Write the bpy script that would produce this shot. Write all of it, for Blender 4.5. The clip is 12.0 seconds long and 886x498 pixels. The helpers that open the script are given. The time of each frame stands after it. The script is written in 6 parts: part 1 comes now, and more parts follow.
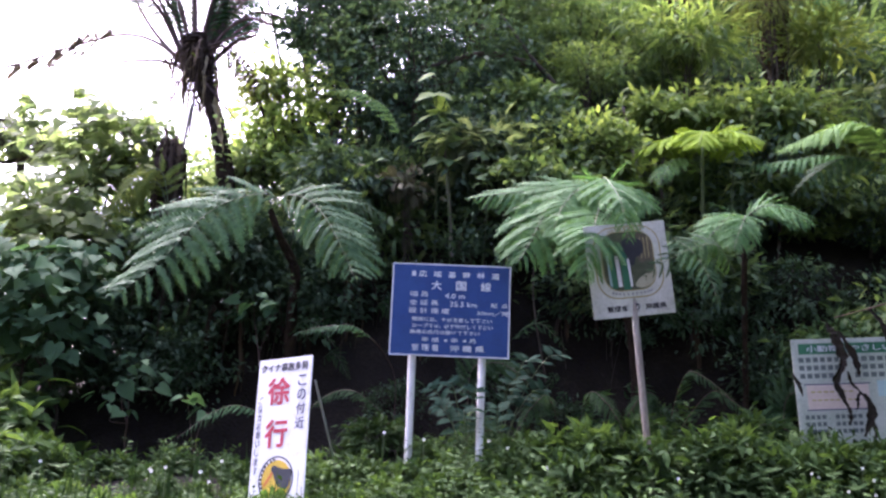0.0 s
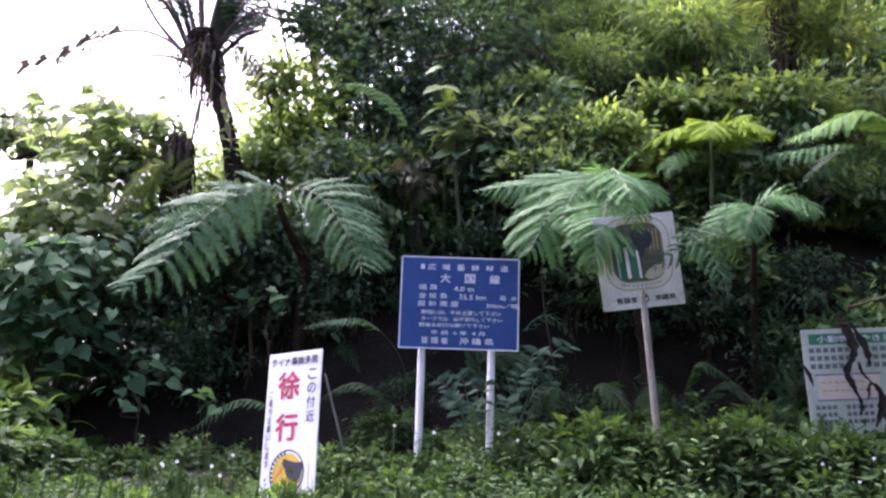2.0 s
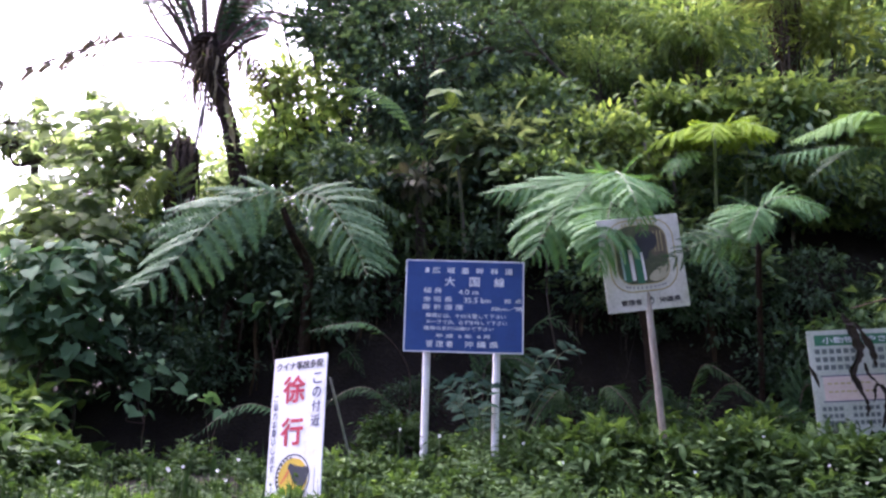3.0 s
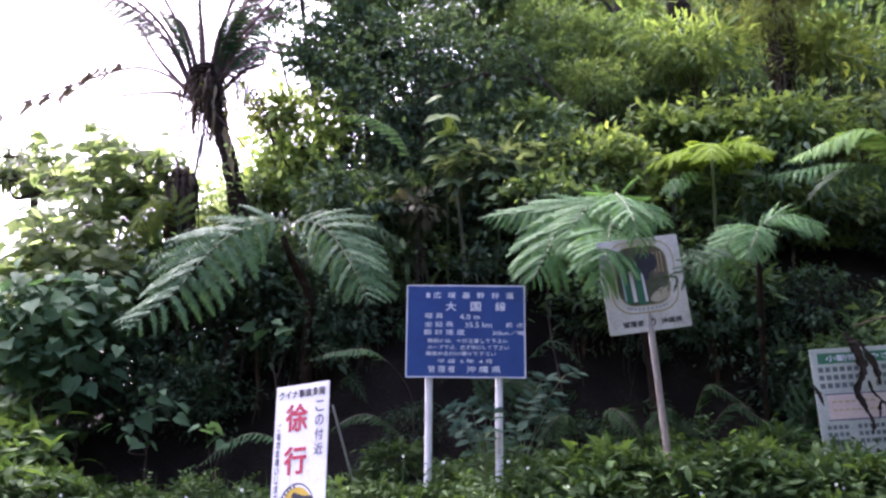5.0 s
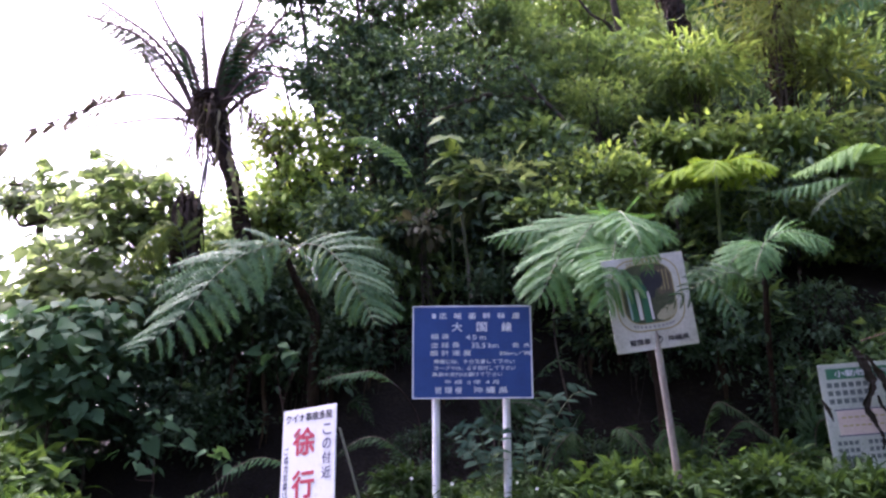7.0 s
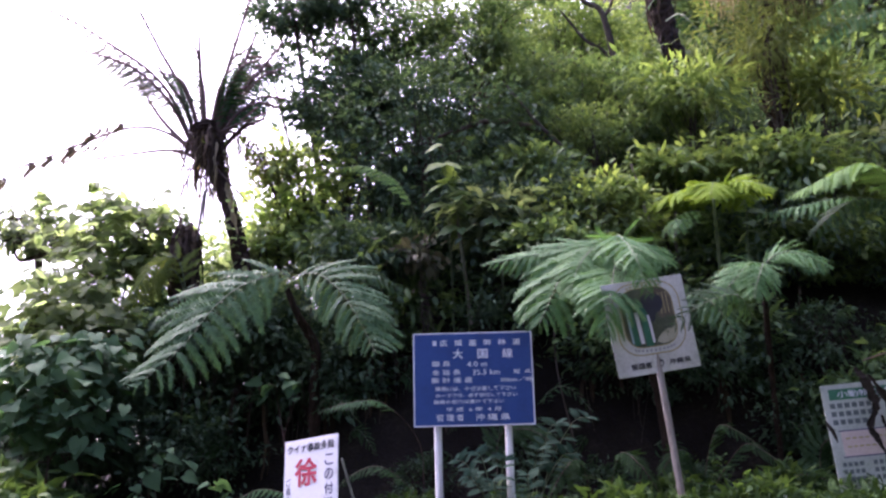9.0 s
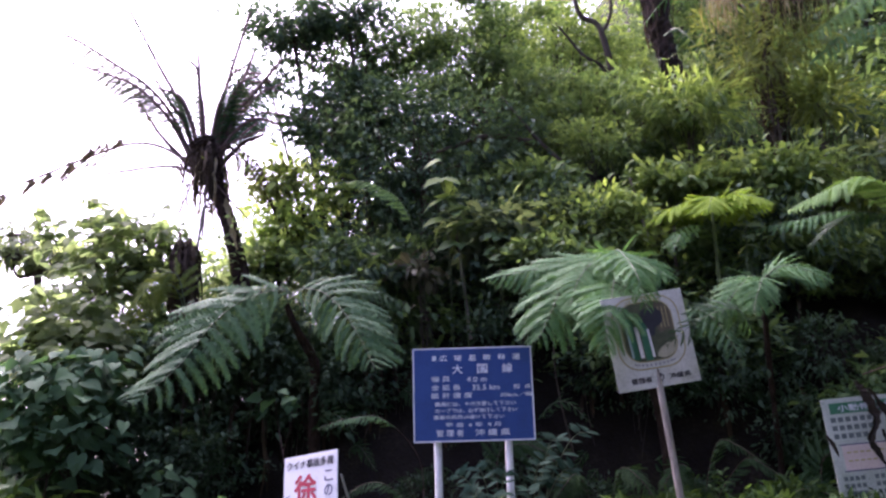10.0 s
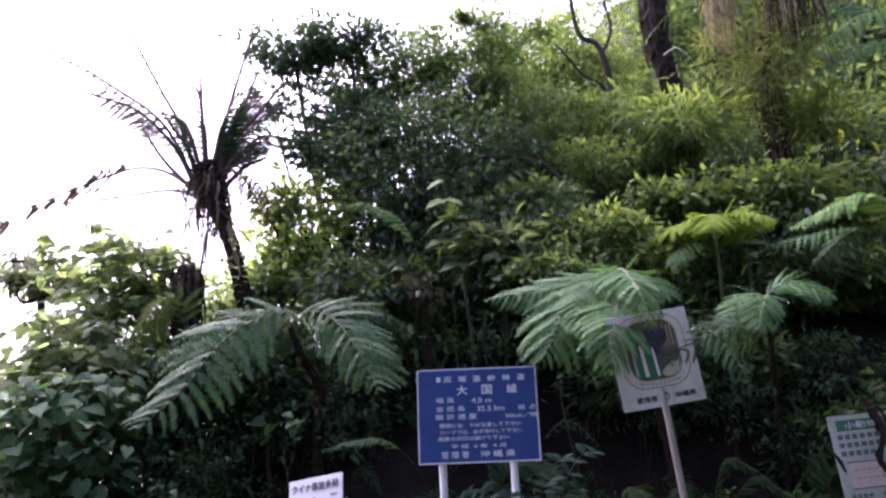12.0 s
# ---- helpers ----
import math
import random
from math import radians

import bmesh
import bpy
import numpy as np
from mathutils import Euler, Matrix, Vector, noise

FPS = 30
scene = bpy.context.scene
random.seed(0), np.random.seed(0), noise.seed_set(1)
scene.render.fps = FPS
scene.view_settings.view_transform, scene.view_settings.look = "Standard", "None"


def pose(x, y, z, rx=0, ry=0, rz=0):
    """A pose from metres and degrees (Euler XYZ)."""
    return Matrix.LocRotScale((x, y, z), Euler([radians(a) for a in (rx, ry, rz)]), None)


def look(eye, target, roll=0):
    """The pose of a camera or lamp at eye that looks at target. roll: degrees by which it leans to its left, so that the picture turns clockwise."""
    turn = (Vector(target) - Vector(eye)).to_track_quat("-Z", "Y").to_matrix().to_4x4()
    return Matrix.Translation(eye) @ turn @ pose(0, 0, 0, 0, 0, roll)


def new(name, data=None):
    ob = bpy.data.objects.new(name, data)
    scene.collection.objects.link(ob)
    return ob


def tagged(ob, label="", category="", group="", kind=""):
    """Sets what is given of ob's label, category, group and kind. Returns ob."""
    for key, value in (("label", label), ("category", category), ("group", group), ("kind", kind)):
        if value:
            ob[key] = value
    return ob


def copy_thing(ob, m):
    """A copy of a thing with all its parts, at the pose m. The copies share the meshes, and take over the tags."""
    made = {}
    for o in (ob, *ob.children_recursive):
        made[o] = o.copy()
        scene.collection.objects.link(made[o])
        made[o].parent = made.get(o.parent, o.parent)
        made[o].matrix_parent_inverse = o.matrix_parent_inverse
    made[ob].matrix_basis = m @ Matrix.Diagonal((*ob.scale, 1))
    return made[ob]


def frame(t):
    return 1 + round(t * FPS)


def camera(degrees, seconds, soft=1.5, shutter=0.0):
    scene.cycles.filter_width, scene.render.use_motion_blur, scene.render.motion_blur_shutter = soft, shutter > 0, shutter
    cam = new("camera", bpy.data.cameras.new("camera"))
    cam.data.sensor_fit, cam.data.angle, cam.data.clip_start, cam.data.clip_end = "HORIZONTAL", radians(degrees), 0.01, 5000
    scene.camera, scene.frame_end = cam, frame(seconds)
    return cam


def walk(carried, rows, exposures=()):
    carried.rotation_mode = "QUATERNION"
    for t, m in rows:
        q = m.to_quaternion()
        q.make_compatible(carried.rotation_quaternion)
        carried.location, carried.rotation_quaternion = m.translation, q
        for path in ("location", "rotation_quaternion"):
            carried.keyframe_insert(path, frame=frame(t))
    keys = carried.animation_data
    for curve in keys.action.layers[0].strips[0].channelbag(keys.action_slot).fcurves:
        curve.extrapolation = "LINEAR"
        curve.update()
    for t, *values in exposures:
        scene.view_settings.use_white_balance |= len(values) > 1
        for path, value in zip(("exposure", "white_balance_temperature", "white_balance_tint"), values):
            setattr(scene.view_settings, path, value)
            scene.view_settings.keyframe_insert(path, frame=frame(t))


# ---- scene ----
# A forest-road verge: sign boards on a low bank in front of a wooded slope with tree ferns.

# ---------------------------------------------------------------- camera
EYE = Vector((0.0, 0.0, 1.55))
cam = camera(49.5, 12.0, soft=2.5)


def aim(yaw, pitch, roll):
    a, b = radians(yaw), radians(pitch)
    way = Vector((-math.sin(a) * math.cos(b), math.cos(a) * math.cos(b), math.sin(b)))
    return look(EYE, EYE + way * 10, roll)


TURNS = [
    (0.0, 0.00, 13.00, 2.30), (0.5, 0.29, 12.73, 2.31), (1.0, 0.33, 12.59, 2.33), (1.5, 0.36, 12.51, 2.16),
    (2.0, 0.51, 12.56, 1.97), (2.5, 0.69, 12.61, 1.81), (3.0, 0.78, 12.75, 1.66), (5.0, 0.82, 14.24, 0.59),
    (5.5, 0.92, 14.56, 0.35), (6.0, 1.04, 14.87, 0.08), (6.5, 1.07, 15.21, 0.07), (7.0, 1.13, 15.48, -0.21),
    (9.0, 1.05, 17.09, -1.25), (9.5, 1.01, 17.59, -1.41), (10.0, 0.98, 17.98, -1.47), (10.5, 1.04, 18.36, -1.73),
    (11.0, 1.09, 18.68, -1.93), (11.5, 1.12, 18.97, -2.06), (12.0, 1.12, 19.23, -2.08)]
walk(cam, [(t, aim(a, b, c)) for t, a, b, c in TURNS], [(0.0, 3.22, 5700, 38), (6.0, 3.12, 5700, 41), (12.0, 2.62, 5700, 46)])

# ---------------------------------------------------------------- sky and sun
SUN_EL, SUN_ROT = radians(56), radians(-42)
world = bpy.data.worlds.new("overcast_sky")
scene.world = world
world.use_nodes = True
wn = world.node_tree.nodes
sky = wn.new("ShaderNodeTexSky")
sky.sky_type, sky.sun_disc = "NISHITA", False
sky.sun_elevation, sky.sun_rotation = SUN_EL, SUN_ROT
sky.air_density, sky.dust_density, sky.ozone_density = 1.0, 8.0, 0.3
wn["Background"].inputs["Strength"].default_value = 0.125
world.node_tree.links.new(sky.outputs[0], wn["Background"].inputs["Color"])

lamp = bpy.data.lights.new("sun", "SUN")
lamp.energy, lamp.angle, lamp.color = 1.5, radians(24), (1.0, 0.96, 0.88)
sun = new("sun", lamp)
sun_way = Vector((math.sin(SUN_ROT) * math.cos(SUN_EL), math.cos(SUN_ROT) * math.cos(SUN_EL), math.sin(SUN_EL)))
sun.matrix_world = look(sun_way * 60, (0, 0, 0))


# ---------------------------------------------------------------- materials
def material(name):
    m = bpy.data.materials.new(name)
    m.use_nodes = True
    m.node_tree.nodes.clear()
    n, k = m.node_tree.nodes, m.node_tree.links
    return m, n, k, n.new("ShaderNodeOutputMaterial")


def ramp(n, stops):
    r = n.new("ShaderNodeValToRGB")
    while len(r.color_ramp.elements) < len(stops):
        r.color_ramp.elements.new(0.5)
    for e, (p, c) in zip(r.color_ramp.elements, stops):
        e.position, e.color = p, (*c, 1)
    return r


def leaf_material(name, dark, mid, light, rough=0.42, through_light=0.35, vein=0.25, gloss=0.32, tint=(1.55, 1.5, 0.66)):
    """Thin leaf: gloss on top, light passing through, every leaf a little different."""
    m, n, k, out = material(name)
    geo, tex = n.new("ShaderNodeNewGeometry"), n.new("ShaderNodeTexCoord")
    patch, fine = n.new("ShaderNodeTexNoise"), n.new("ShaderNodeTexNoise")
    patch.inputs["Scale"].default_value, fine.inputs["Scale"].default_value = 1.3, 55
    k.new(tex.outputs["Object"], patch.inputs["Vector"])
    k.new(tex.outputs["Object"], fine.inputs["Vector"])
    add = n.new("ShaderNodeMath")
    add.operation = "MULTIPLY_ADD"
    add.inputs[1].default_value = 0.5
    k.new(geo.outputs["Random Per Island"], add.inputs[0])
    half = n.new("ShaderNodeMath")
    half.operation = "MULTIPLY"
    half.inputs[1].default_value = 0.62
    k.new(patch.outputs["Fac"], half.inputs[0])
    k.new(half.outputs[0], add.inputs[2])
    r = ramp(n, [(0.12, dark), (0.5, mid), (0.93, light)])
    k.new(add.outputs[0], r.inputs[0])
    hue = n.new("ShaderNodeHueSaturation")
    k.new(r.outputs[0], hue.inputs["Color"])
    val = n.new("ShaderNodeMapRange")
    val.inputs["To Min"].default_value, val.inputs["To Max"].default_value = 1 - vein, 1 + vein
    k.new(fine.outputs["Fac"], val.inputs["Value"])
    k.new(val.outputs[0], hue.inputs["Value"])
    b = n.new("ShaderNodeBsdfPrincipled")
    b.inputs["Roughness"].default_value = rough
    b.inputs["Specular IOR Level"].default_value = gloss
    k.new(hue.outputs[0], b.inputs["Base Color"])
    tr = n.new("ShaderNodeBsdfTranslucent")
    warm = n.new("ShaderNodeMixRGB")
    warm.blend_type = "MULTIPLY"
    warm.inputs[0].default_value = 1
    warm.inputs[2].default_value = (*tint, 1)
    k.new(hue.outputs[0], warm.inputs[1])
    k.new(warm.outputs[0], tr.inputs["Color"])
    bump = n.new("ShaderNodeBump")
    bump.inputs["Strength"].default_value = 0.25
    bump.inputs["Distance"].default_value = 0.01
    k.new(fine.outputs["Fac"], bump.inputs["Height"])
    k.new(bump.outputs[0], b.inputs["Normal"])
    mix = n.new("ShaderNodeMixShader")
    mix.inputs[0].default_value = through_light
    k.new(b.outputs[0], mix.inputs[1])
    k.new(tr.outputs[0], mix.inputs[2])
    k.new(mix.outputs[0], out.inputs[0])
    return m


def rough_material(name, stops, scale, rough=0.9, bump=0.5, bump_scale=None, metal=0.0, stretch=(1, 1, 1)):
    """Solid surface with colour varying at two scales and fine relief."""
    m, n, k, out = material(name)
    tex, mapping = n.new("ShaderNodeTexCoord"), n.new("ShaderNodeMapping")
    mapping.inputs["Scale"].default_value = stretch
    k.new(tex.outputs["Object"], mapping.inputs[0])
    big, small = n.new("ShaderNodeTexNoise"), n.new("ShaderNodeTexNoise")
    big.inputs["Scale"].default_value = scale
    big.inputs["Detail"].default_value = 6
    small.inputs["Scale"].default_value = bump_scale or scale * 9
    small.inputs["Detail"].default_value = 4
    for x in (big, small):
        k.new(mapping.outputs[0], x.inputs["Vector"])
    mixf = n.new("ShaderNodeMath")
    mixf.operation = "MULTIPLY_ADD"
    mixf.inputs[1].default_value = 0.35
    k.new(small.outputs["Fac"], mixf.inputs[0])
    sc = n.new("ShaderNodeMath")
    sc.operation = "MULTIPLY"
    sc.inputs[1].default_value = 0.65
    k.new(big.outputs["Fac"], sc.inputs[0])
    k.new(sc.outputs[0], mixf.inputs[2])
    r = ramp(n, stops)
    k.new(mixf.outputs[0], r.inputs[0])
    b = n.new("ShaderNodeBsdfPrincipled")
    b.inputs["Roughness"].default_value, b.inputs["Metallic"].default_value = rough, metal
    b.inputs["Specular IOR Level"].default_value = 0.12 if rough > 0.88 else 0.5
    k.new(r.outputs[0], b.inputs["Base Color"])
    bp = n.new("ShaderNodeBump")
    bp.inputs["Strength"].default_value, bp.inputs["Distance"].default_value = bump, 0.02
    k.new(small.outputs["Fac"], bp.inputs["Height"])
    k.new(bp.outputs[0], b.inputs["Normal"])
    k.new(b.outputs[0], out.inputs[0])
    return m


LEAF_DARK = leaf_material("leaf_dark", (0.028, 0.058, 0.030), (0.050, 0.098, 0.045), (0.096, 0.160, 0.070), 0.66, 0.3, gloss=0.1)
LEAF_MID = leaf_material("leaf_mid", (0.042, 0.076, 0.038), (0.078, 0.132, 0.056), (0.145, 0.212, 0.084), 0.6, 0.38, gloss=0.15)
LEAF_LIGHT = leaf_material("leaf_light", (0.060, 0.102, 0.038), (0.114, 0.178, 0.060), (0.205, 0.280, 0.096), 0.6, 0.42, gloss=0.15)
LEAF_YELLOW = leaf_material("leaf_yellow_green", (0.070, 0.108, 0.030), (0.126, 0.178, 0.050), (0.215, 0.264, 0.084), 0.54, 0.45, gloss=0.22)
# thin leaf, raised in tone to hold the backlight and glare on the thicket
LEAF_BACKLIT = leaf_material("leaf_thin_backlit", (0.095, 0.138, 0.070), (0.150, 0.200, 0.100), (0.235, 0.290, 0.145), 0.66, 0.74, gloss=0.07, tint=(1.45, 1.5, 0.9))
# leaf green with silhouette and hollow shade put into its darker tone
LEAF_SHADE = leaf_material("leaf_shade_dark", (0.028, 0.054, 0.034), (0.044, 0.080, 0.048), (0.074, 0.120, 0.068), 0.68, 0.24, gloss=0.09)
LEAF_TEAL = leaf_material("leaf_blue_green", (0.014, 0.036, 0.025), (0.022, 0.052, 0.035), (0.036, 0.076, 0.050), 0.7, 0.25, gloss=0.06, tint=(1.3, 1.5, 0.9))
LEAF_HEART = leaf_material("leaf_heart_shaped", (0.030, 0.066, 0.034), (0.046, 0.096, 0.048), (0.076, 0.140, 0.070), 0.7, 0.34, gloss=0.06, tint=(1.4, 1.5, 0.8))
# bright yellow-green with the sun through the leaves put into the colour
LEAF_SUNLIT = leaf_material("leaf_sunlit", (0.110, 0.165, 0.052), (0.165, 0.235, 0.074), (0.250, 0.325, 0.110), 0.55, 0.66, gloss=0.12, tint=(1.5, 1.55, 0.8))
LEAF_OLIVE = leaf_material("leaf_olive", (0.056, 0.078, 0.026), (0.100, 0.132, 0.044), (0.165, 0.202, 0.076), 0.65, 0.42, gloss=0.08)
LEAF_BROAD = leaf_material("leaf_broad", (0.064, 0.096, 0.064), (0.112, 0.156, 0.098), (0.190, 0.240, 0.142), 0.62, 0.5, gloss=0.08)
LEAF_HERB = leaf_material("leaf_herb", (0.017, 0.037, 0.013), (0.029, 0.060, 0.020), (0.053, 0.096, 0.031), 0.7, 0.28, gloss=0.08)
LEAF_HERB_PALE = leaf_material("leaf_herb_pale", (0.030, 0.062, 0.020), (0.050, 0.096, 0.029), (0.086, 0.144, 0.046), 0.68, 0.34, gloss=0.1)
FERN = leaf_material("fern_green", (0.031, 0.080, 0.037), (0.048, 0.108, 0.050), (0.071, 0.141, 0.066), 0.62, 0.26, 0.15, gloss=0.09)
FERN_YELLOW = leaf_material("fern_yellow_green", (0.108, 0.188, 0.022), (0.150, 0.240, 0.030), (0.198, 0.292, 0.046), 0.7, 0.38, 0.12, gloss=0.06)
FERN_OLIVE = leaf_material("fern_olive_yellow", (0.070, 0.100, 0.026), (0.105, 0.145, 0.036), (0.150, 0.195, 0.054), 0.7, 0.38, 0.12, gloss=0.06)
FERN_LIGHT = leaf_material("fern_light_green", (0.080, 0.156, 0.050), (0.112, 0.205, 0.066), (0.150, 0.252, 0.090), 0.68, 0.3, 0.12, gloss=0.08)
BLACKENED = leaf_material("blackened_leaf", (0.006, 0.006, 0.005), (0.016, 0.014, 0.011), (0.040, 0.034, 0.025), 0.85, 0.05, gloss=0.15)
FERN_SOFT = leaf_material("fern_soft_green", (0.039, 0.108, 0.037), (0.060, 0.144, 0.051), (0.087, 0.181, 0.068), 0.6, 0.3, 0.15, gloss=0.12)
# fern green lowered in tone, so that the colour carries the shade
FERN_SHADED = leaf_material("fern_shaded", (0.013, 0.036, 0.014), (0.024, 0.060, 0.023), (0.040, 0.086, 0.032), 0.6, 0.3, 0.15, gloss=0.12)
DEAD = leaf_material("dead_frond", (0.012, 0.009, 0.007), (0.034, 0.024, 0.016), (0.085, 0.062, 0.038), 0.85, 0.12, gloss=0.15)
FERN_BROWNED = leaf_material("fern_browned", (0.050, 0.052, 0.034), (0.082, 0.086, 0.052), (0.130, 0.136, 0.082), 0.7, 0.12, 0.15, gloss=0.1, tint=(1.4, 1.3, 0.9))
# dead leaflets, their pale purple tone standing in for haze before them
DEAD_HAZED = leaf_material("dead_leaflet", (0.050, 0.040, 0.040), (0.090, 0.074, 0.070), (0.150, 0.125, 0.118), 0.8, 0.15, gloss=0.1)
STRAW = leaf_material("dry_leaf", (0.110, 0.085, 0.045), (0.200, 0.165, 0.090), (0.320, 0.270, 0.160), 0.7, 0.25)
BARK = rough_material("bark", [(0.3, (0.022, 0.018, 0.014)), (0.55, (0.058, 0.048, 0.037)), (0.75, (0.120, 0.105, 0.082))], 5, 0.92, 0.9, 40, stretch=(1, 1, 0.35))
BARK_PALE = rough_material("pale_bark", [(0.3, (0.080, 0.068, 0.052)), (0.55, (0.190, 0.165, 0.135)), (0.75, (0.330, 0.300, 0.255))], 6, 0.85, 0.7, 50, stretch=(1, 1, 0.3))
FERN_TRUNK = rough_material("fern_trunk_fibre", [(0.3, (0.012, 0.009, 0.007)), (0.55, (0.035, 0.024, 0.018)), (0.8, (0.090, 0.062, 0.044))], 12, 0.95, 1.0, 70, stretch=(1, 1, 0.4))
STALK = rough_material("frond_stalk", [(0.3, (0.050, 0.080, 0.030)), (0.6, (0.085, 0.125, 0.050)), (0.8, (0.130, 0.160, 0.070))], 14, 0.65, 0.3, 90)
STALK_BROWN = rough_material("brown_stalk", [(0.3, (0.040, 0.022, 0.016)), (0.6, (0.085, 0.045, 0.032)), (0.8, (0.140, 0.085, 0.055))], 14, 0.7, 0.4, 90)
# soil lowered towards black to put the deep hollow's shade into its colour
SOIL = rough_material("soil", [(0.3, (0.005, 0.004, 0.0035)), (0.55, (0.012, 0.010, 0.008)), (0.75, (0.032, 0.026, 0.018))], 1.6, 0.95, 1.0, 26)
ASPHALT = rough_material("asphalt", [(0.3, (0.035, 0.035, 0.036)), (0.55, (0.052, 0.052, 0.052)), (0.8, (0.085, 0.084, 0.080))], 2.0, 0.9, 0.6, 160)
SIGN_BLUE = rough_material("sign_blue", [(0.3, (0.008, 0.036, 0.140)), (0.5, (0.010, 0.050, 0.195)), (0.75, (0.022, 0.074, 0.232))], 3.5, 0.6, 0.08, 60)
SIGN_WHITE = rough_material("sign_white", [(0.28, (0.520, 0.520, 0.490)), (0.45, (0.740, 0.745, 0.750)), (0.8, (0.800, 0.805, 0.815))], 4.0, 0.5, 0.06, 40)
# stained white with the notice board's shade put into a lower tone
SIGN_WORN_SHADED = rough_material("sign_worn_white_shaded", [(0.26, (0.180, 0.215, 0.160)), (0.42, (0.320, 0.370, 0.315)), (0.58, (0.430, 0.475, 0.425)), (0.8, (0.520, 0.555, 0.510))], 3.2, 0.6, 0.1, 45)
INK_SLATE = rough_material("slate_print", [(0.3, (0.060, 0.085, 0.085)), (0.7, (0.120, 0.150, 0.150))], 9, 0.6, 0.02)
SIGN_WORN = rough_material("sign_worn_white", [(0.26, (0.240, 0.245, 0.185)), (0.42, (0.450, 0.465, 0.400)), (0.58, (0.600, 0.610, 0.555)), (0.8, (0.690, 0.695, 0.650))], 3.2, 0.55, 0.1, 45)
PAINT_WHITE = rough_material("white_pole_paint", [(0.25, (0.420, 0.410, 0.380)), (0.45, (0.720, 0.720, 0.720)), (0.8, (0.800, 0.800, 0.800))], 7, 0.45, 0.15, 60)
POST_WORN = rough_material("weathered_post", [(0.3, (0.098, 0.060, 0.038)), (0.48, (0.247, 0.217, 0.180)), (0.75, (0.420, 0.398, 0.360))], 6, 0.75, 0.5, 50, stretch=(1, 1, 0.3))
STEEL = rough_material("galvanised_steel", [(0.3, (0.240, 0.245, 0.250)), (0.7, (0.420, 0.430, 0.440))], 9, 0.5, 0.1, 80, metal=0.6)
INK_WHITE = rough_material("white_lettering", [(0.3, (0.480, 0.520, 0.600)), (0.6, (0.700, 0.730, 0.780))], 9, 0.5, 0.02)
INK_BLACK = rough_material("black_lettering", [(0.3, (0.012, 0.014, 0.022)), (0.7, (0.030, 0.032, 0.045))], 9, 0.5, 0.02)
INK_NAVY = rough_material("navy_lettering", [(0.3, (0.045, 0.050, 0.120)), (0.7, (0.080, 0.080, 0.160))], 9, 0.5, 0.02)
INK_RED = rough_material("red_lettering", [(0.3, (0.420, 0.018, 0.045)), (0.7, (0.520, 0.040, 0.075))], 9, 0.5, 0.02)
INK_GREEN = rough_material("green_print", [(0.3, (0.012, 0.110, 0.055)), (0.7, (0.030, 0.170, 0.090))], 6, 0.5, 0.02)
INK_YELLOW = rough_material("yellow_print", [(0.3, (0.520, 0.330, 0.020)), (0.7, (0.680, 0.470, 0.040))], 6, 0.5, 0.02)
INK_ORANGE = rough_material("orange_print", [(0.3, (0.480, 0.120, 0.020)), (0.7, (0.600, 0.190, 0.030))], 6, 0.5, 0.02)
INK_GREY = rough_material("grey_print", [(0.3, (0.200, 0.215, 0.225)), (0.7, (0.330, 0.340, 0.345))], 9, 0.6, 0.02)
INK_OCHRE = rough_material("ochre_print", [(0.3, (0.290, 0.250, 0.110)), (0.7, (0.420, 0.370, 0.190))], 9, 0.6, 0.02)
INK_OLIVE = rough_material("faded_picture_green", [(0.3, (0.030, 0.045, 0.020)), (0.55, (0.070, 0.085, 0.045)), (0.75, (0.150, 0.155, 0.090))], 9, 0.5, 0.02)
INK_BROWN = rough_material("faded_picture_brown", [(0.3, (0.060, 0.048, 0.032)), (0.7, (0.140, 0.115, 0.075))], 9, 0.5, 0.02)
INK_CREAM = rough_material("faded_picture_cream", [(0.3, (0.260, 0.250, 0.150)), (0.7, (0.480, 0.460, 0.330))], 9, 0.5, 0.02)
INK_PINK = rough_material("faded_pink_print", [(0.3, (0.450, 0.360, 0.320)), (0.7, (0.620, 0.540, 0.490))], 5, 0.6, 0.02)
INK_PALEBLUE = rough_material("pale_blue_print", [(0.3, (0.250, 0.420, 0.460)), (0.7, (0.400, 0.540, 0.570))], 5, 0.6, 0.02)
PETAL = rough_material("white_petal", [(0.3, (0.70, 0.70, 0.66)), (0.7, (0.82, 0.82, 0.80))], 20, 0.6, 0.02)


# ---------------------------------------------------------------- mesh helpers
def mesh_np(name, verts, faces, mat, smooth=False):
    """A mesh from arrays: faces is a list of index arrays, one for each face size."""
    me = bpy.data.meshes.new(name)
    verts = np.asarray(verts, np.float32)
    me.vertices.add(len(verts))
    me.vertices.foreach_set("co", verts.ravel())
    loops = np.concatenate([np.asarray(f, np.int32).ravel() for f in faces])
    sizes = np.concatenate([np.full(len(f), np.shape(f)[1], np.int32) for f in faces])
    me.loops.add(len(loops))
    me.loops.foreach_set("vertex_index", loops)
    me.polygons.add(len(sizes))
    me.polygons.foreach_set("loop_start", np.r_[0, np.cumsum(sizes)[:-1]].astype(np.int32))
    me.polygons.foreach_set("use_smooth", np.full(len(sizes), smooth))
    me.update(calc_edges=True)
    me.validate()
    me.materials.append(mat)
    return me


def child(name, me, parent, label="", m=None):
    ob = new(name, me)
    ob.parent = parent
    if m is not None:
        ob.matrix_basis = m
    return tagged(ob, label)


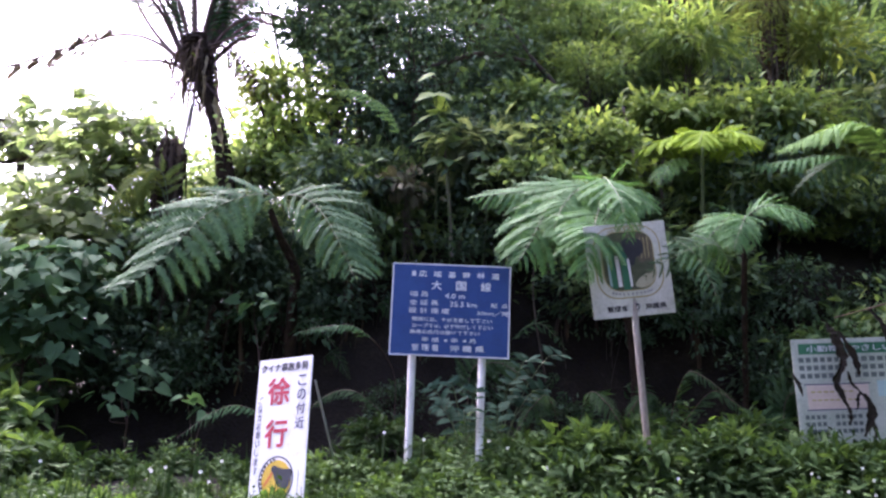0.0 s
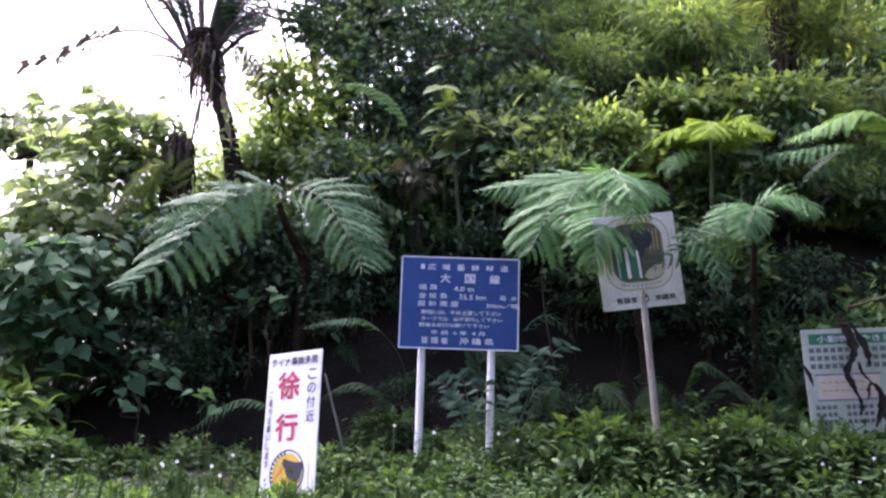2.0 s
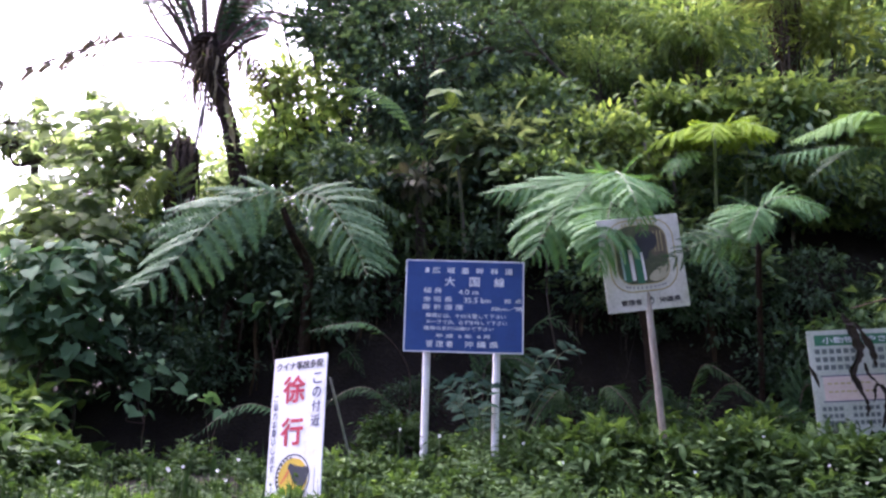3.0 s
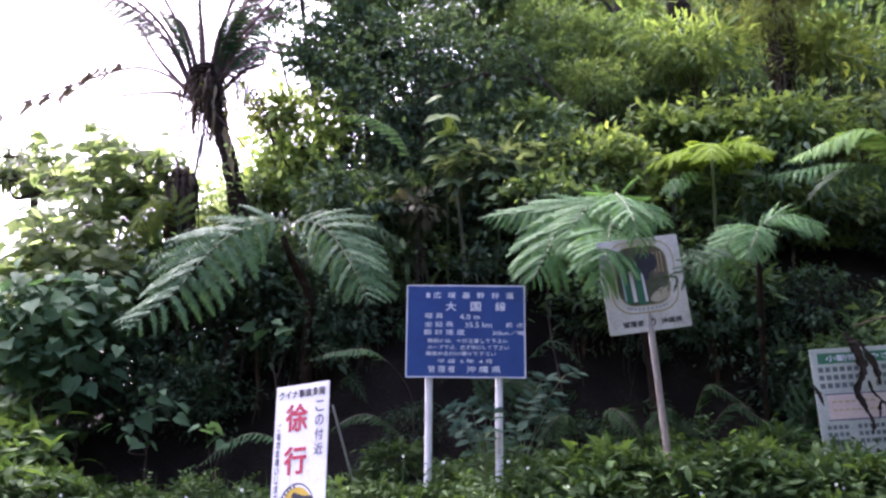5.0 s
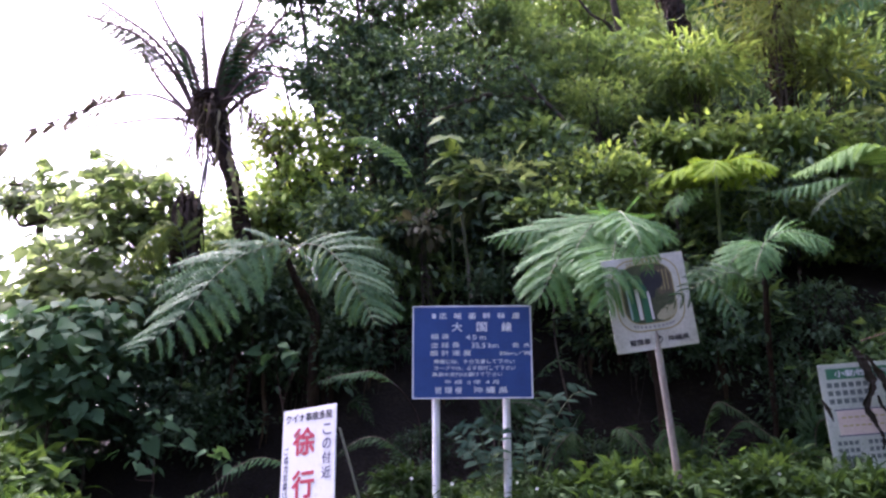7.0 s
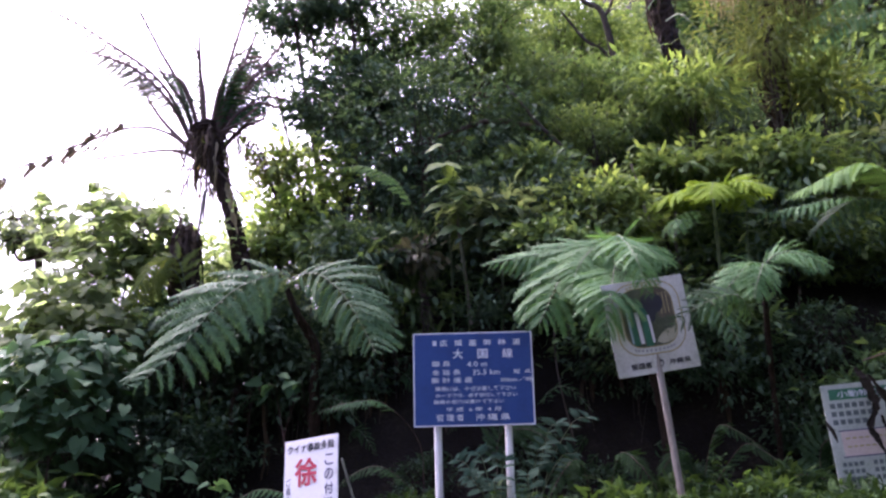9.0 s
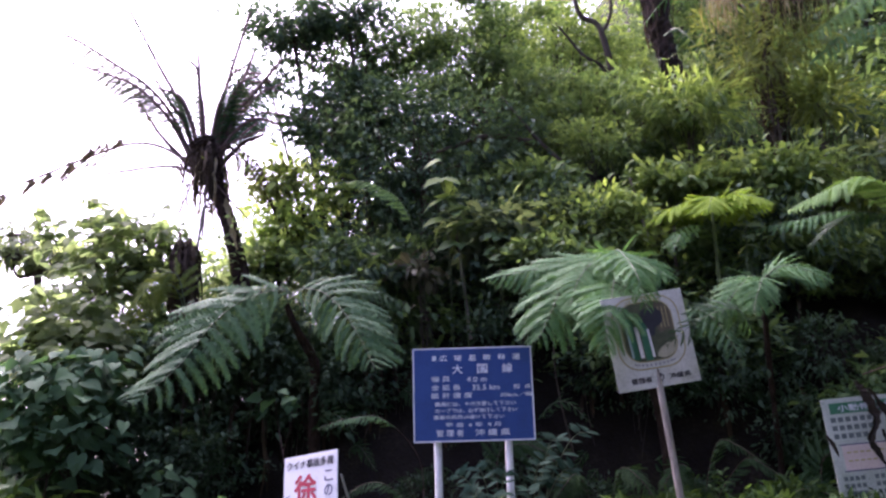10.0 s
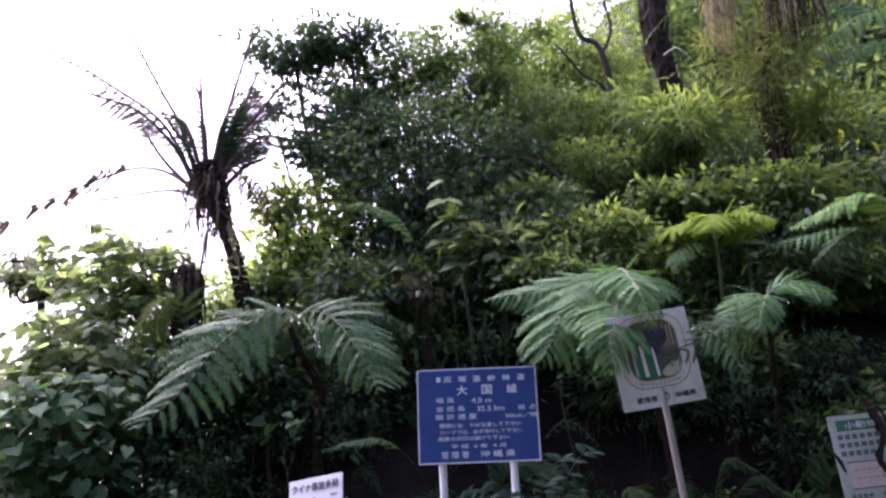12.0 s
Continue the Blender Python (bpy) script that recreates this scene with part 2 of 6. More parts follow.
def part(name, bm, mat, parent, label="", smooth=False, m=None):
    me = bpy.data.meshes.new(name)
    bm.to_mesh(me)
    bm.free()
    for p in me.polygons:
        p.use_smooth = smooth
    me.materials.append(mat)
    return child(name, me, parent, label, m)


def slab(w, d, h, bevel=0.003, at=(0, 0, 0)):
    """A box with rounded edges, centred at a place."""
    bm = bmesh.new()
    bmesh.ops.create_cube(bm, size=1)
    bmesh.ops.transform(bm, matrix=Matrix.Translation(at) @ Matrix.Diagonal((w, d, h, 1)), verts=bm.verts)
    if bevel:
        bmesh.ops.bevel(bm, geom=bm.edges[:], offset=bevel, segments=2, affect="EDGES")
    return bm


def tube_arrays(points, radii, sides=8, wobble=0.0, rng=None):
    """Vertices and quads of a tapered tube through the points."""
    points = np.asarray(points, float)
    way = np.gradient(points, axis=0)
    way /= np.linalg.norm(way, axis=1)[:, None] + 1e-9
    ref = np.where(np.abs(way[:, 2:3]) > 0.9, [[1.0, 0, 0]], [[0, 0, 1.0]])
    a = np.cross(way, ref)
    a /= np.linalg.norm(a, axis=1)[:, None] + 1e-9
    b = np.cross(way, a)
    turn = np.linspace(0, 2 * np.pi, sides, endpoint=False)
    r = np.asarray(radii, float)[:, None] * np.ones(sides)
    if wobble:
        r = r * (1 + wobble * rng.normal(size=r.shape))
    v = points[:, None] + r[..., None] * (np.cos(turn)[None, :, None] * a[:, None] + np.sin(turn)[None, :, None] * b[:, None])
    n = len(points)
    i, j = np.meshgrid(np.arange(n - 1), np.arange(sides), indexing="ij")
    q = np.stack([i * sides + j, i * sides + (j + 1) % sides, (i + 1) * sides + (j + 1) % sides, (i + 1) * sides + j], -1).reshape(-1, 4)
    return v.reshape(-1, 3), q


def join_arrays(pieces):
    """Several (vertices, faces) of one face size as one."""
    vs, fs, k = [], [], 0
    for v, f in pieces:
        vs.append(v)
        fs.append(np.asarray(f) + k)
        k += len(v)
    return np.concatenate(vs), np.concatenate(fs)


def bent(points, n=9):
    """A smooth line through three or more points (Catmull-Rom)."""
    p = np.asarray(points, float)
    p = np.vstack([2 * p[0] - p[1], p, 2 * p[-1] - p[-2]])
    out = []
    for i in range(1, len(p) - 2):
        for s in np.linspace(0, 1, n, endpoint=False):
            a, b, c, d = p[i - 1:i + 3]
            out.append(0.5 * (2 * b + (c - a) * s + (2 * a - 5 * b + 4 * c - d) * s * s + (3 * b - a - 3 * c + d) * s ** 3))
    out.append(p[-2])
    return np.array(out)


def unit(v):
    return v / (np.linalg.norm(v, axis=-1, keepdims=True) + 1e-9)


def leaf_arrays(pos, way, up, length, width, fold=0.18, droop=0.2, wide=False):
    """Folded, drooping leaves: 4 triangles each, or 6 for a broad oval one."""
    way = unit(way)
    side = unit(np.cross(way, up))
    nrm = np.cross(side, way)
    L, W = np.asarray(length)[:, None], np.asarray(width)[:, None]
    n = len(pos)
    mid = pos + way * L * 0.5 - nrm * W * fold * 0.5
    tip = pos + way * L - nrm * L * droop
    if not wide:
        lf, rt = (pos + way * L * 0.42 + s * side * W * 0.5 + nrm * W * fold * 0.5 for s in (-1, 1))
        v = np.stack([pos, rt, mid, lf, tip], 1)
        f = np.array([[0, 1, 2], [0, 2, 3], [1, 4, 2], [2, 4, 3]])
    else:
        l1, r1 = (pos + way * L * 0.2 + s * side * W * 0.42 + nrm * W * fold * 0.4 for s in (-1, 1))
        l2, r2 = (pos + way * L * 0.6 + s * side * W * 0.46 + nrm * W * fold * 0.4 - nrm * L * droop * 0.35 for s in (-1, 1))
        v = np.stack([pos, r1, r2, tip, l2, l1, mid], 1)
        f = np.array([[0, 1, 6], [1, 2, 6], [2, 3, 6], [3, 4, 6], [4, 5, 6], [5, 0, 6]])
    m = v.shape[1]
    return v.reshape(-1, 3), (f[None] + (np.arange(n) * m)[:, None, None]).reshape(-1, 3)


def heart_arrays(pos, way, up, length, width, fold=0.15, droop=0.25):
    """Large heart-shaped leaves with a hanging pointed tip: 12 triangles each."""
    way = unit(way)
    side = unit(np.cross(way, up))
    nrm = np.cross(side, way)
    L, W = np.asarray(length)[:, None], np.asarray(width)[:, None]
    at = lambda a, b: pos + way * L * a + side * W * b + nrm * (W * fold * abs(b) - L * droop * max(a, 0) ** 2)
    edge = ((0.0, 0.0), (-0.16, 0.2), (-0.06, 0.42), (0.22, 0.5), (0.55, 0.34), (0.8, 0.13), (1.0, 0.0), (0.8, -0.13), (0.55, -0.34), (0.22, -0.5), (-0.06, -0.42), (-0.16, -0.2))
    v = np.stack([at(a, b) for a, b in edge] + [at(0.35, 0.0)], 1)
    m = len(edge)
    f = np.array([[i, (i + 1) % m, m] for i in range(m)])
    return v.reshape(-1, 3), (f[None] + (np.arange(len(pos)) * (m + 1))[:, None, None]).reshape(-1, 3)


# ---------------------------------------------------------------- ground
def step(a, b, x):
    t = np.clip((np.asarray(x, float) - a) / (b - a), 0, 1)
    return t * t * (3 - 2 * t)


def ground_z(x, y):
    """Height of the ground: road, verge bank, a cut in the hillside, then the wooded slope."""
    x, y = np.asarray(x, float), np.asarray(y, float)
    inland = step(-6.0, 0.5, x)
    bank = 0.95 * step(4.6, 7.4, y) + (0.42 + 0.3 * step(-1.7, -0.5, x)) * step(8.0, 10.2, y)
    cut = (0.6 + 1.9 * inland) * step(10.9, 12.3, y)
    grade = 0.22 + 0.43 * inland + 0.32 * step(2.0, 6.0, x)
    top = 19 + 12 * step(1.5, 6.0, x)
    slope = grade * (np.minimum(np.maximum(y - 12.2, 0), top - 12.2) + 0.12 * np.maximum(y - top, 0).clip(0, 60))
    rough = 0.12 * np.sin(x * 1.9 + 0.6 * y) * np.sin(y * 1.6 + 0.4 * x) * step(7, 11, y)
    return bank + cut + slope + rough


def build_ground():
    xs = np.concatenate([-np.geomspace(400, 14, 14), np.linspace(-13, 14, 82), np.geomspace(15, 400, 14)])
    ys = np.concatenate([-np.geomspace(400, 6, 12), np.linspace(-5, 4, 8), np.linspace(4.4, 28, 90), np.geomspace(29, 400, 14)])
    gx, gy = np.meshgrid(xs, ys, indexing="ij")
    v = np.stack([gx, gy, ground_z(gx, gy)], -1).reshape(-1, 3)
    i, j = np.meshgrid(np.arange(len(xs) - 1), np.arange(len(ys) - 1), indexing="ij")
    k = len(ys)
    q = np.stack([i * k + j, (i + 1) * k + j, (i + 1) * k + j + 1, i * k + j + 1], -1).reshape(-1, 4)
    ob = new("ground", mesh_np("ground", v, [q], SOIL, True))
    tagged(ob, "soil bank, darkened for the hollow's shade, rising from the roadside into a wooded slope", "ground", kind="structure")


build_ground()
road_me = mesh_np("road", [(-200, -2.6, 0.0), (200, -2.6, 0.0), (200, 3.8, 0.0), (-200, 3.8, 0.0), (-200, -2.6, 0.03), (200, -2.6, 0.03), (200, 3.8, 0.03), (-200, 3.8, 0.03)],
                  [np.array([(4, 5, 6, 7), (0, 1, 5, 4), (2, 3, 7, 6)])], ASPHALT)
tagged(new("road", road_me), "narrow grey asphalt forest road below the bank", "road", kind="structure")


# ---------------------------------------------------------------- signs
def empty(name, label, category, m, group=""):
    ob = new(name)
    ob.matrix_basis = m
    return tagged(ob, label, category, group)


def lettering(body, mat, parent, x, z, w, h, y=-0.012, spacing=1.0, label="", bold=0.0, name="lettering"):
    """Words in the built-in font, as a thin mesh fitted into a box w by h round (x, z) on the face of a board."""
    c = bpy.data.curves.new("words", "FONT")
    c.body, c.align_x, c.space_line, c.extrude, c.resolution_u = body, "CENTER", spacing, 0.0, 2
    t = bpy.data.objects.new("words", c)
    scene.collection.objects.link(t)
    bpy.context.view_layer.update()
    me = bpy.data.meshes.new_from_object(t.evaluated_get(bpy.context.evaluated_depsgraph_get()))
    tris = bmesh.new()
    tris.from_mesh(me)
    bmesh.ops.triangulate(tris, faces=tris.faces[:])
    tris.to_mesh(me)
    tris.free()
    bpy.data.objects.remove(t)
    co = np.empty(len(me.vertices) * 3, np.float32)
    me.vertices.foreach_get("co", co)
    co = co.reshape(-1, 3)
    lo, hi = co.min(0), co.max(0)
    mid, size = (lo + hi) / 2, np.maximum(hi - lo, 1e-6)
    out = np.stack([x + (co[:, 0] - mid[0]) * w / size[0], y + 0 * co[:, 0], z + (co[:, 1] - mid[1]) * h / size[1]], 1)
    tri = np.array([f.vertices[:] for f in me.polygons])
    d = bold * w / size[0]
    # strokes are thickened by laying the letter over itself, each layer a hair in front of the last
    moves = [(0, 0, 0)] if not bold else [(d, 0, 0), (-d, -0.0003, 0), (0, -0.0006, d), (0, -0.0009, -d), (d * 0.7, -0.0012, d * 0.7), (-d * 0.7, -0.0015, -d * 0.7), (d * 0.7, -0.0018, -d * 0.7), (-d * 0.7, -0.0021, d * 0.7)]
    # one part for each character, or for each word where the line has spaces
    cx = co[tri].mean(1)[:, 0] - lo[0]
    which = np.zeros(len(tri), int)
    if " " in body:
        order = np.argsort(cx)
        which[order] = np.cumsum(np.r_[0, np.diff(cx[order]) > 0.3])
    elif len(body) > 1 and min(map(ord, body)) > 255:
        which = np.clip(np.floor((cx + 0.04) * len(body) / (size[0] + 0.08)), 0, len(body) - 1).astype(int)
    for k in np.unique(which):
        used, own = np.unique(tri[which == k], return_inverse=True)
        v, f = join_arrays([(out[used] + m, own.reshape(-1, 3)) for m in moves])
        child(name, mesh_np(name, v, [f], mat), parent, label)


def bars(mat, parent, x0, x1, z, h, n, y=-0.012, gap=0.3, name="text_bar"):
    """A line of writing too worn to read, as short plain bars."""
    w = (x1 - x0) / n
    bm = bmesh.new()
    for i in range(n):
        b = Matrix.Translation((x0 + (i + 0.5) * w, y, z)) @ Matrix.Diagonal((w * (1 - gap), 0.002, h, 1))
        bmesh.ops.create_cube(bm, size=1, matrix=b)
    return part(name, bm, mat, parent)


def pole(name, p0, p1, r, mat, parent, label="", sides=14, seed=3):
    v, q = tube_arrays(bent([p0, (np.array(p0) + p1) / 2, p1], 6), [r] * 13, sides, 0.012, np.random.default_rng(seed))
    n = len(v) - sides
    me = mesh_np(name, v, [q, np.arange(n, n + sides)[None]], mat, True)
    return child(name, me, parent, label)


def disc(r, mat, parent, name, x, z, y, scale=(1, 1), ring=0.0, label="", turn=0.0):
    """A thin disc, or a ring when ring gives the inner radius."""
    bm = bmesh.new()
    n = 40
    outer = [bm.verts.new((math.cos(a) * r * scale[0], 0, math.sin(a) * r * scale[1])) for a in np.linspace(0, 2 * np.pi, n, endpoint=False)]
    if ring:
        inner = [bm.verts.new((math.cos(a) * ring * scale[0], 0, math.sin(a) * ring * scale[1])) for a in np.linspace(0, 2 * np.pi, n, endpoint=False)]
        for i in range(n):
            bm.faces.new((outer[i], outer[(i + 1) % n], inner[(i + 1) % n], inner[i]))
    else:
        bm.faces.new(outer)
    ext = bmesh.ops.extrude_face_region(bm, geom=bm.faces[:])
    bmesh.ops.translate(bm, verts=[v for v in ext["geom"] if isinstance(v, bmesh.types.BMVert)], vec=(0, 0.0015, 0))
    bmesh.ops.recalc_face_normals(bm, faces=bm.faces)
    return part(name, bm, mat, parent, label, m=Matrix.Translation((x, y, z)) @ Matrix.Rotation(turn, 4, "Y"))


def blot(mat, parent, name, x, z, y, size, outline, label=""):
    """A thin flat patch with an irregular outline, given in units of its size."""
    bm = bmesh.new()
    pts = bent([(px * size, 0.0, pz * size) for px, pz in outline] + [(outline[0][0] * size, 0.0, outline[0][1] * size)], 4)[:-1]
    bm.faces.new([bm.verts.new(p) for p in pts])
    ext = bmesh.ops.extrude_face_region(bm, geom=bm.faces[:])
    bmesh.ops.translate(bm, verts=[v for v in ext["geom"] if isinstance(v, bmesh.types.BMVert)], vec=(0, 0.0015, 0))
    bmesh.ops.triangulate(bm, faces=bm.faces[:])
    bmesh.ops.recalc_face_normals(bm, faces=bm.faces)
    return part(name, bm, mat, parent, label, m=Matrix.Translation((x, y, z)))


def rounded_panel(w, h, rad, mat, parent, name, x, z, y, inner=None, label=""):
    """A thin panel with round corners, or a frame of it."""
    def outline(w, h, rad):
        pts = []
        for cx, cz, a0 in ((w / 2 - rad, h / 2 - rad, 0), (-w / 2 + rad, h / 2 - rad, 90), (-w / 2 + rad, -h / 2 + rad, 180), (w / 2 - rad, -h / 2 + rad, 270)):
            pts += [(cx + rad * math.cos(radians(a0 + k * 15)), cz + rad * math.sin(radians(a0 + k * 15))) for k in range(7)]
        return pts
    bm = bmesh.new()
    o = [bm.verts.new((px, 0, pz)) for px, pz in outline(w, h, rad)]
    if inner:
        i = [bm.verts.new((px, 0, pz)) for px, pz in outline(w - 2 * inner, h - 2 * inner, max(rad - inner, 0.004))]
        for k in range(len(o)):
            bm.faces.new((o[k], o[(k + 1) % len(o)], i[(k + 1) % len(o)], i[k]))
    else:
        bm.faces.new(o)
    ext = bmesh.ops.extrude_face_region(bm, geom=bm.faces[:])
    bmesh.ops.translate(bm, verts=[v for v in ext["geom"] if isinstance(v, bmesh.types.BMVert)], vec=(0, 0.002, 0))
    bmesh.ops.recalc_face_normals(bm, faces=bm.faces)
    return part(name, bm, mat, parent, label, m=Matrix.Translation((x, y, z)))


def blue_board():
    s = empty("road_sign", "blue forest-road information board with white lettering on white poles", "sign", pose(0.1, 9.58, 1.45))
    part("panel", slab(1.2, 0.018, 0.94, 0.003, (0, 0, 1.68)), SIGN_BLUE, s, "faded blue painted panel")
    rounded_panel(1.2, 0.94, 0.012, INK_WHITE, s, "border", 0, 1.68, -0.0115, 0.013, "white painted edge line")
    pole("pole", (-0.36, 0.05, -0.3), (-0.37, 0.05, 2.05), 0.038, PAINT_WHITE, s, "white painted steel pole", seed=4)
    pole("pole", (0.335, 0.05, -0.3), (0.335, 0.05, 2.05), 0.038, PAINT_WHITE, s, "white painted steel pole", seed=5)
    for z in (1.35, 2.02):
        part("clamp_rail", slab(1.0, 0.03, 0.04, 0.004, (0, 0.024 - 0.0, z)), STEEL, s)
    t = lambda body, x, z, w, h, **k: lettering(body, INK_WHITE, s, x, 1.68 + z, w, h, **k)
    bars(INK_WHITE, s, -0.41, -0.355, 1.68 + 0.365, 0.05, 1)
    for i, ch in enumerate("広域基幹林道"):
        t(ch, -0.29 + i * 0.147, 0.365, 0.078, 0.062, bold=0.015)
    for i, ch in enumerate("大国線"):
        t(ch, -0.15 + i * 0.25, 0.25, 0.1, 0.092, bold=0.018)
    t("幅 員", -0.32, 0.155, 0.18, 0.055, bold=0.01)
    t("4.0 m", 0.04, 0.145, 0.2, 0.052, bold=0.01)
    t("全 延 長", -0.27, 0.068, 0.29, 0.055, bold=0.01)
    t("35.5 km", 0.13, 0.062, 0.27, 0.052, bold=0.01)
    t("起  点", 0.49, 0.062, 0.17, 0.045, bold=0.012)
    t("設 計 速 度", -0.215, -0.012, 0.41, 0.055, bold=0.01)
    t("30km／時", 0.43, -0.018, 0.32, 0.048, bold=0.012)
    t("降雨には、十分注意して下さい", 0.02, -0.1, 0.8, 0.045, bold=0.012)
    t("カーブでは、必ず徐行して下さい", 0.025, -0.165, 0.81, 0.045, bold=0.012)
    t("路肩の走行は避けて下さい", -0.05, -0.228, 0.7, 0.042, bold=0.012)
    t("平 成  6 年  4 月", -0.01, -0.305, 0.54, 0.042, bold=0.012)
    t("管 理 者", -0.24, -0.385, 0.27, 0.066, bold=0.012)
    t("沖 縄 県", 0.18, -0.385, 0.34, 0.066, bold=0.012)


def slow_board():
    m = pose(-1.358, 8.6, 2.477) @ Matrix.Rotation(radians(-24.5), 4, "Z") @ Matrix.Rotation(radians(-8.3), 4, "X") @ Matrix.Rotation(radians(-5.3), 4, "Y")
    s = empty("warning_sign", "white upright warning board with red and black lettering", "sign", m)
    part("panel", slab(0.55, 0.016, 1.42, 0.004, (0, 0, -0.71)), SIGN_WHITE, s, "white sheet-metal panel")
    z1 = 0.0
    lettering("クイナ事故多発", INK_BLACK, s, 0.0, z1 - 0.085, 0.48, 0.075, bold=0.022)
    lettering("徐", INK_RED, s, -0.045, z1 - 0.30, 0.215, 0.235, bold=0.028)
    lettering("行", INK_RED, s, -0.04, z1 - 0.675, 0.215, 0.235, bold=0.028)
    for i, ch in enumerate("この付近"):
        lettering(ch, INK_NAVY, s, 0.19, z1 - 0.22 - i * 0.125, 0.085, 0.095, bold=0.012)
    for i, ch in enumerate("ご協力お願いします"):
        lettering(ch, INK_NAVY, s, -0.225, z1 - 0.37 - i * 0.077, 0.042, 0.062, bold=0.012)
    disc(0.188, INK_BLACK, s, "emblem_rim", -0.01, z1 - 1.07, -0.0095, (0.92, 1.06), ring=0.176, label="dark ring round the emblem")
    disc(0.17, INK_YELLOW, s, "emblem", -0.005, z1 - 1.075, -0.0115, (0.86, 1.0), label="yellow disc emblem")
    blot(INK_BLACK, s, "emblem_shape", 0.045, z1 - 1.05, -0.0135, 0.105, ((1.0, 0.15), (0.85, 0.6), (0.3, 0.62), (-0.35, 0.8), (-0.8, 0.95), (-1.0, 0.6), (-0.75, 0.2), (-0.55, -0.3), (-0.2, -0.75), (0.35, -1.0), (0.75, -0.7)), "plain dark patch")
    blot(INK_ORANGE, s, "emblem_shape", -0.085, z1 - 1.06, -0.0135, 0.06, ((0.5, 1.0), (0.75, 0.7), (0.0, -0.5), (-0.7, -1.1), (-0.6, -0.7), (0.0, 0.2)), "plain orange streak")
    for i in range(9):
        a = radians(100 + i * 13)
        bm = slab(0.018, 0.002, 0.024, 0)
        part("text_bar", bm, INK_BLACK, s, m=Matrix.Translation((-0.01 + 0.15 * math.cos(a), -0.0135, z1 - 1.07 + 0.168 * math.sin(a))) @ Matrix.Rotation(-(a - radians(90)), 4, "Y"))
    b = empty("sign_brace", "thin grey steel brace propping up the white board", "brace", pose(0, 0, 0))
    pole("rod", (-1.1, 8.68, 2.3), (-0.90, 9.3, 1.45), 0.0105, STEEL, b, sides=8)


def picture_board():
    s = empty("notice_sign", "tilted worn white board with a faded picture on a weathered post", "sign", pose(2.03, 9.0, 1.1, 0, -5.2, 0))
    pole("post", (0, 0.045, -0.2), (0, 0.045, 2.75), 0.033, POST_WORN, s, "weathered pale post", seed=8)
    p = part("panel", slab(0.80, 0.014, 0.9, 0.004), SIGN_WORN, s, "stained white panel", m=pose(-0.02, 0.0, 2.41, 4, -3.2, 4))
    rounded_panel(0.66, 0.70, 0.2, INK_OCHRE, p, "picture_rim", 0.0, 0.075, -0.0085, 0.014, "ochre rounded rim line")
    rounded_panel(0.50, 0.56, 0.15, INK_OLIVE, p, "picture", 0.0, 0.085, -0.0085, None, "faded dark olive landscape picture")
    rounded_panel(0.52, 0.58, 0.16, INK_OCHRE, p, "picture_edge", 0.0, 0.085, -0.0095, 0.01)
    for x, w, h, z, mat in ((-0.165, 0.06, 0.4, 0.03, INK_GREEN), (-0.045, 0.07, 0.42, 0.02, INK_GREEN), (-0.11, 0.036, 0.3, -0.01, SIGN_WHITE), (0.0, 0.022, 0.27, -0.03, SIGN_WHITE), (-0.2, 0.02, 0.3, 0.0, INK_PALEBLUE)):
        part("picture_stripe", slab(w, 0.002, h, 0), mat, p, m=pose(x, -0.0105 if mat is INK_GREEN else -0.0125, z, 0, -2, 0))
    blot(INK_BLACK, p, "picture_patch", 0.06, 0.17, -0.0145, 0.14, ((0.75, 0.2), (0.55, 0.75), (0.0, 0.95), (-0.7, 0.8), (-0.75, 0.2), (-0.45, -0.35), (-0.35, -0.95), (-0.05, -0.9), (0.1, -0.45), (0.5, -0.25)), "black faded patch")
    blot(INK_BROWN, p, "picture_patch", 0.17, 0.2, -0.0105, 0.14, ((0.55, -0.9), (0.55, 0.3), (0.3, 0.75), (-0.2, 1.0), (-0.5, 0.9), (-0.5, -0.9)), "brownish faded patch")
    for x in (0.135, 0.17, 0.205):
        part("picture_stripe", slab(0.009, 0.002, 0.2, 0, (x, -0.0125, 0.2)), INK_OCHRE, p)
    blot(INK_CREAM, p, "picture_patch", 0.14, -0.09, -0.0105, 0.11, ((1.0, 0.9), (0.6, 0.5), (0.0, 0.3), (-0.6, -0.1), (-0.9, -0.6), (-0.3, -0.85), (0.5, -0.6), (0.95, 0.0)), "pale faded patch")
    blot(INK_OLIVE, p, "picture_patch", 0.16, 0.0, -0.0125, 0.09, ((0.9, 0.7), (0.3, 0.9), (-0.5, 0.5), (-1.2, 0.4), (-1.0, -0.1), (-0.2, -0.2), (0.3, -0.6), (0.9, -0.2)), "dull green patch")
    for i in range(11):
        a = radians(-50 + i * 10)
        part("text_bar", slab(0.02, 0.002, 0.022, 0), INK_GREY, p, m=pose(0.245 * math.sin(a), -0.0105, -0.175 - 0.06 * math.cos(a), 0, 25 * math.sin(a), 0))
    for i in range(9):
        a = radians(-40 + i * 10)
        part("text_bar", slab(0.02, 0.002, 0.02, 0), INK_OCHRE, p, m=pose(0.245 * math.sin(a), -0.0105, 0.335 + 0.06 * math.cos(a), 0, -25 * math.sin(a), 0))
    lettering("管理者", INK_BLACK, p, -0.165, -0.365, 0.2, 0.055, y=-0.0085, bold=0.02)
    lettering("沖縄県", INK_BLACK, p, 0.21, -0.365, 0.21, 0.055, y=-0.0085, bold=0.02)
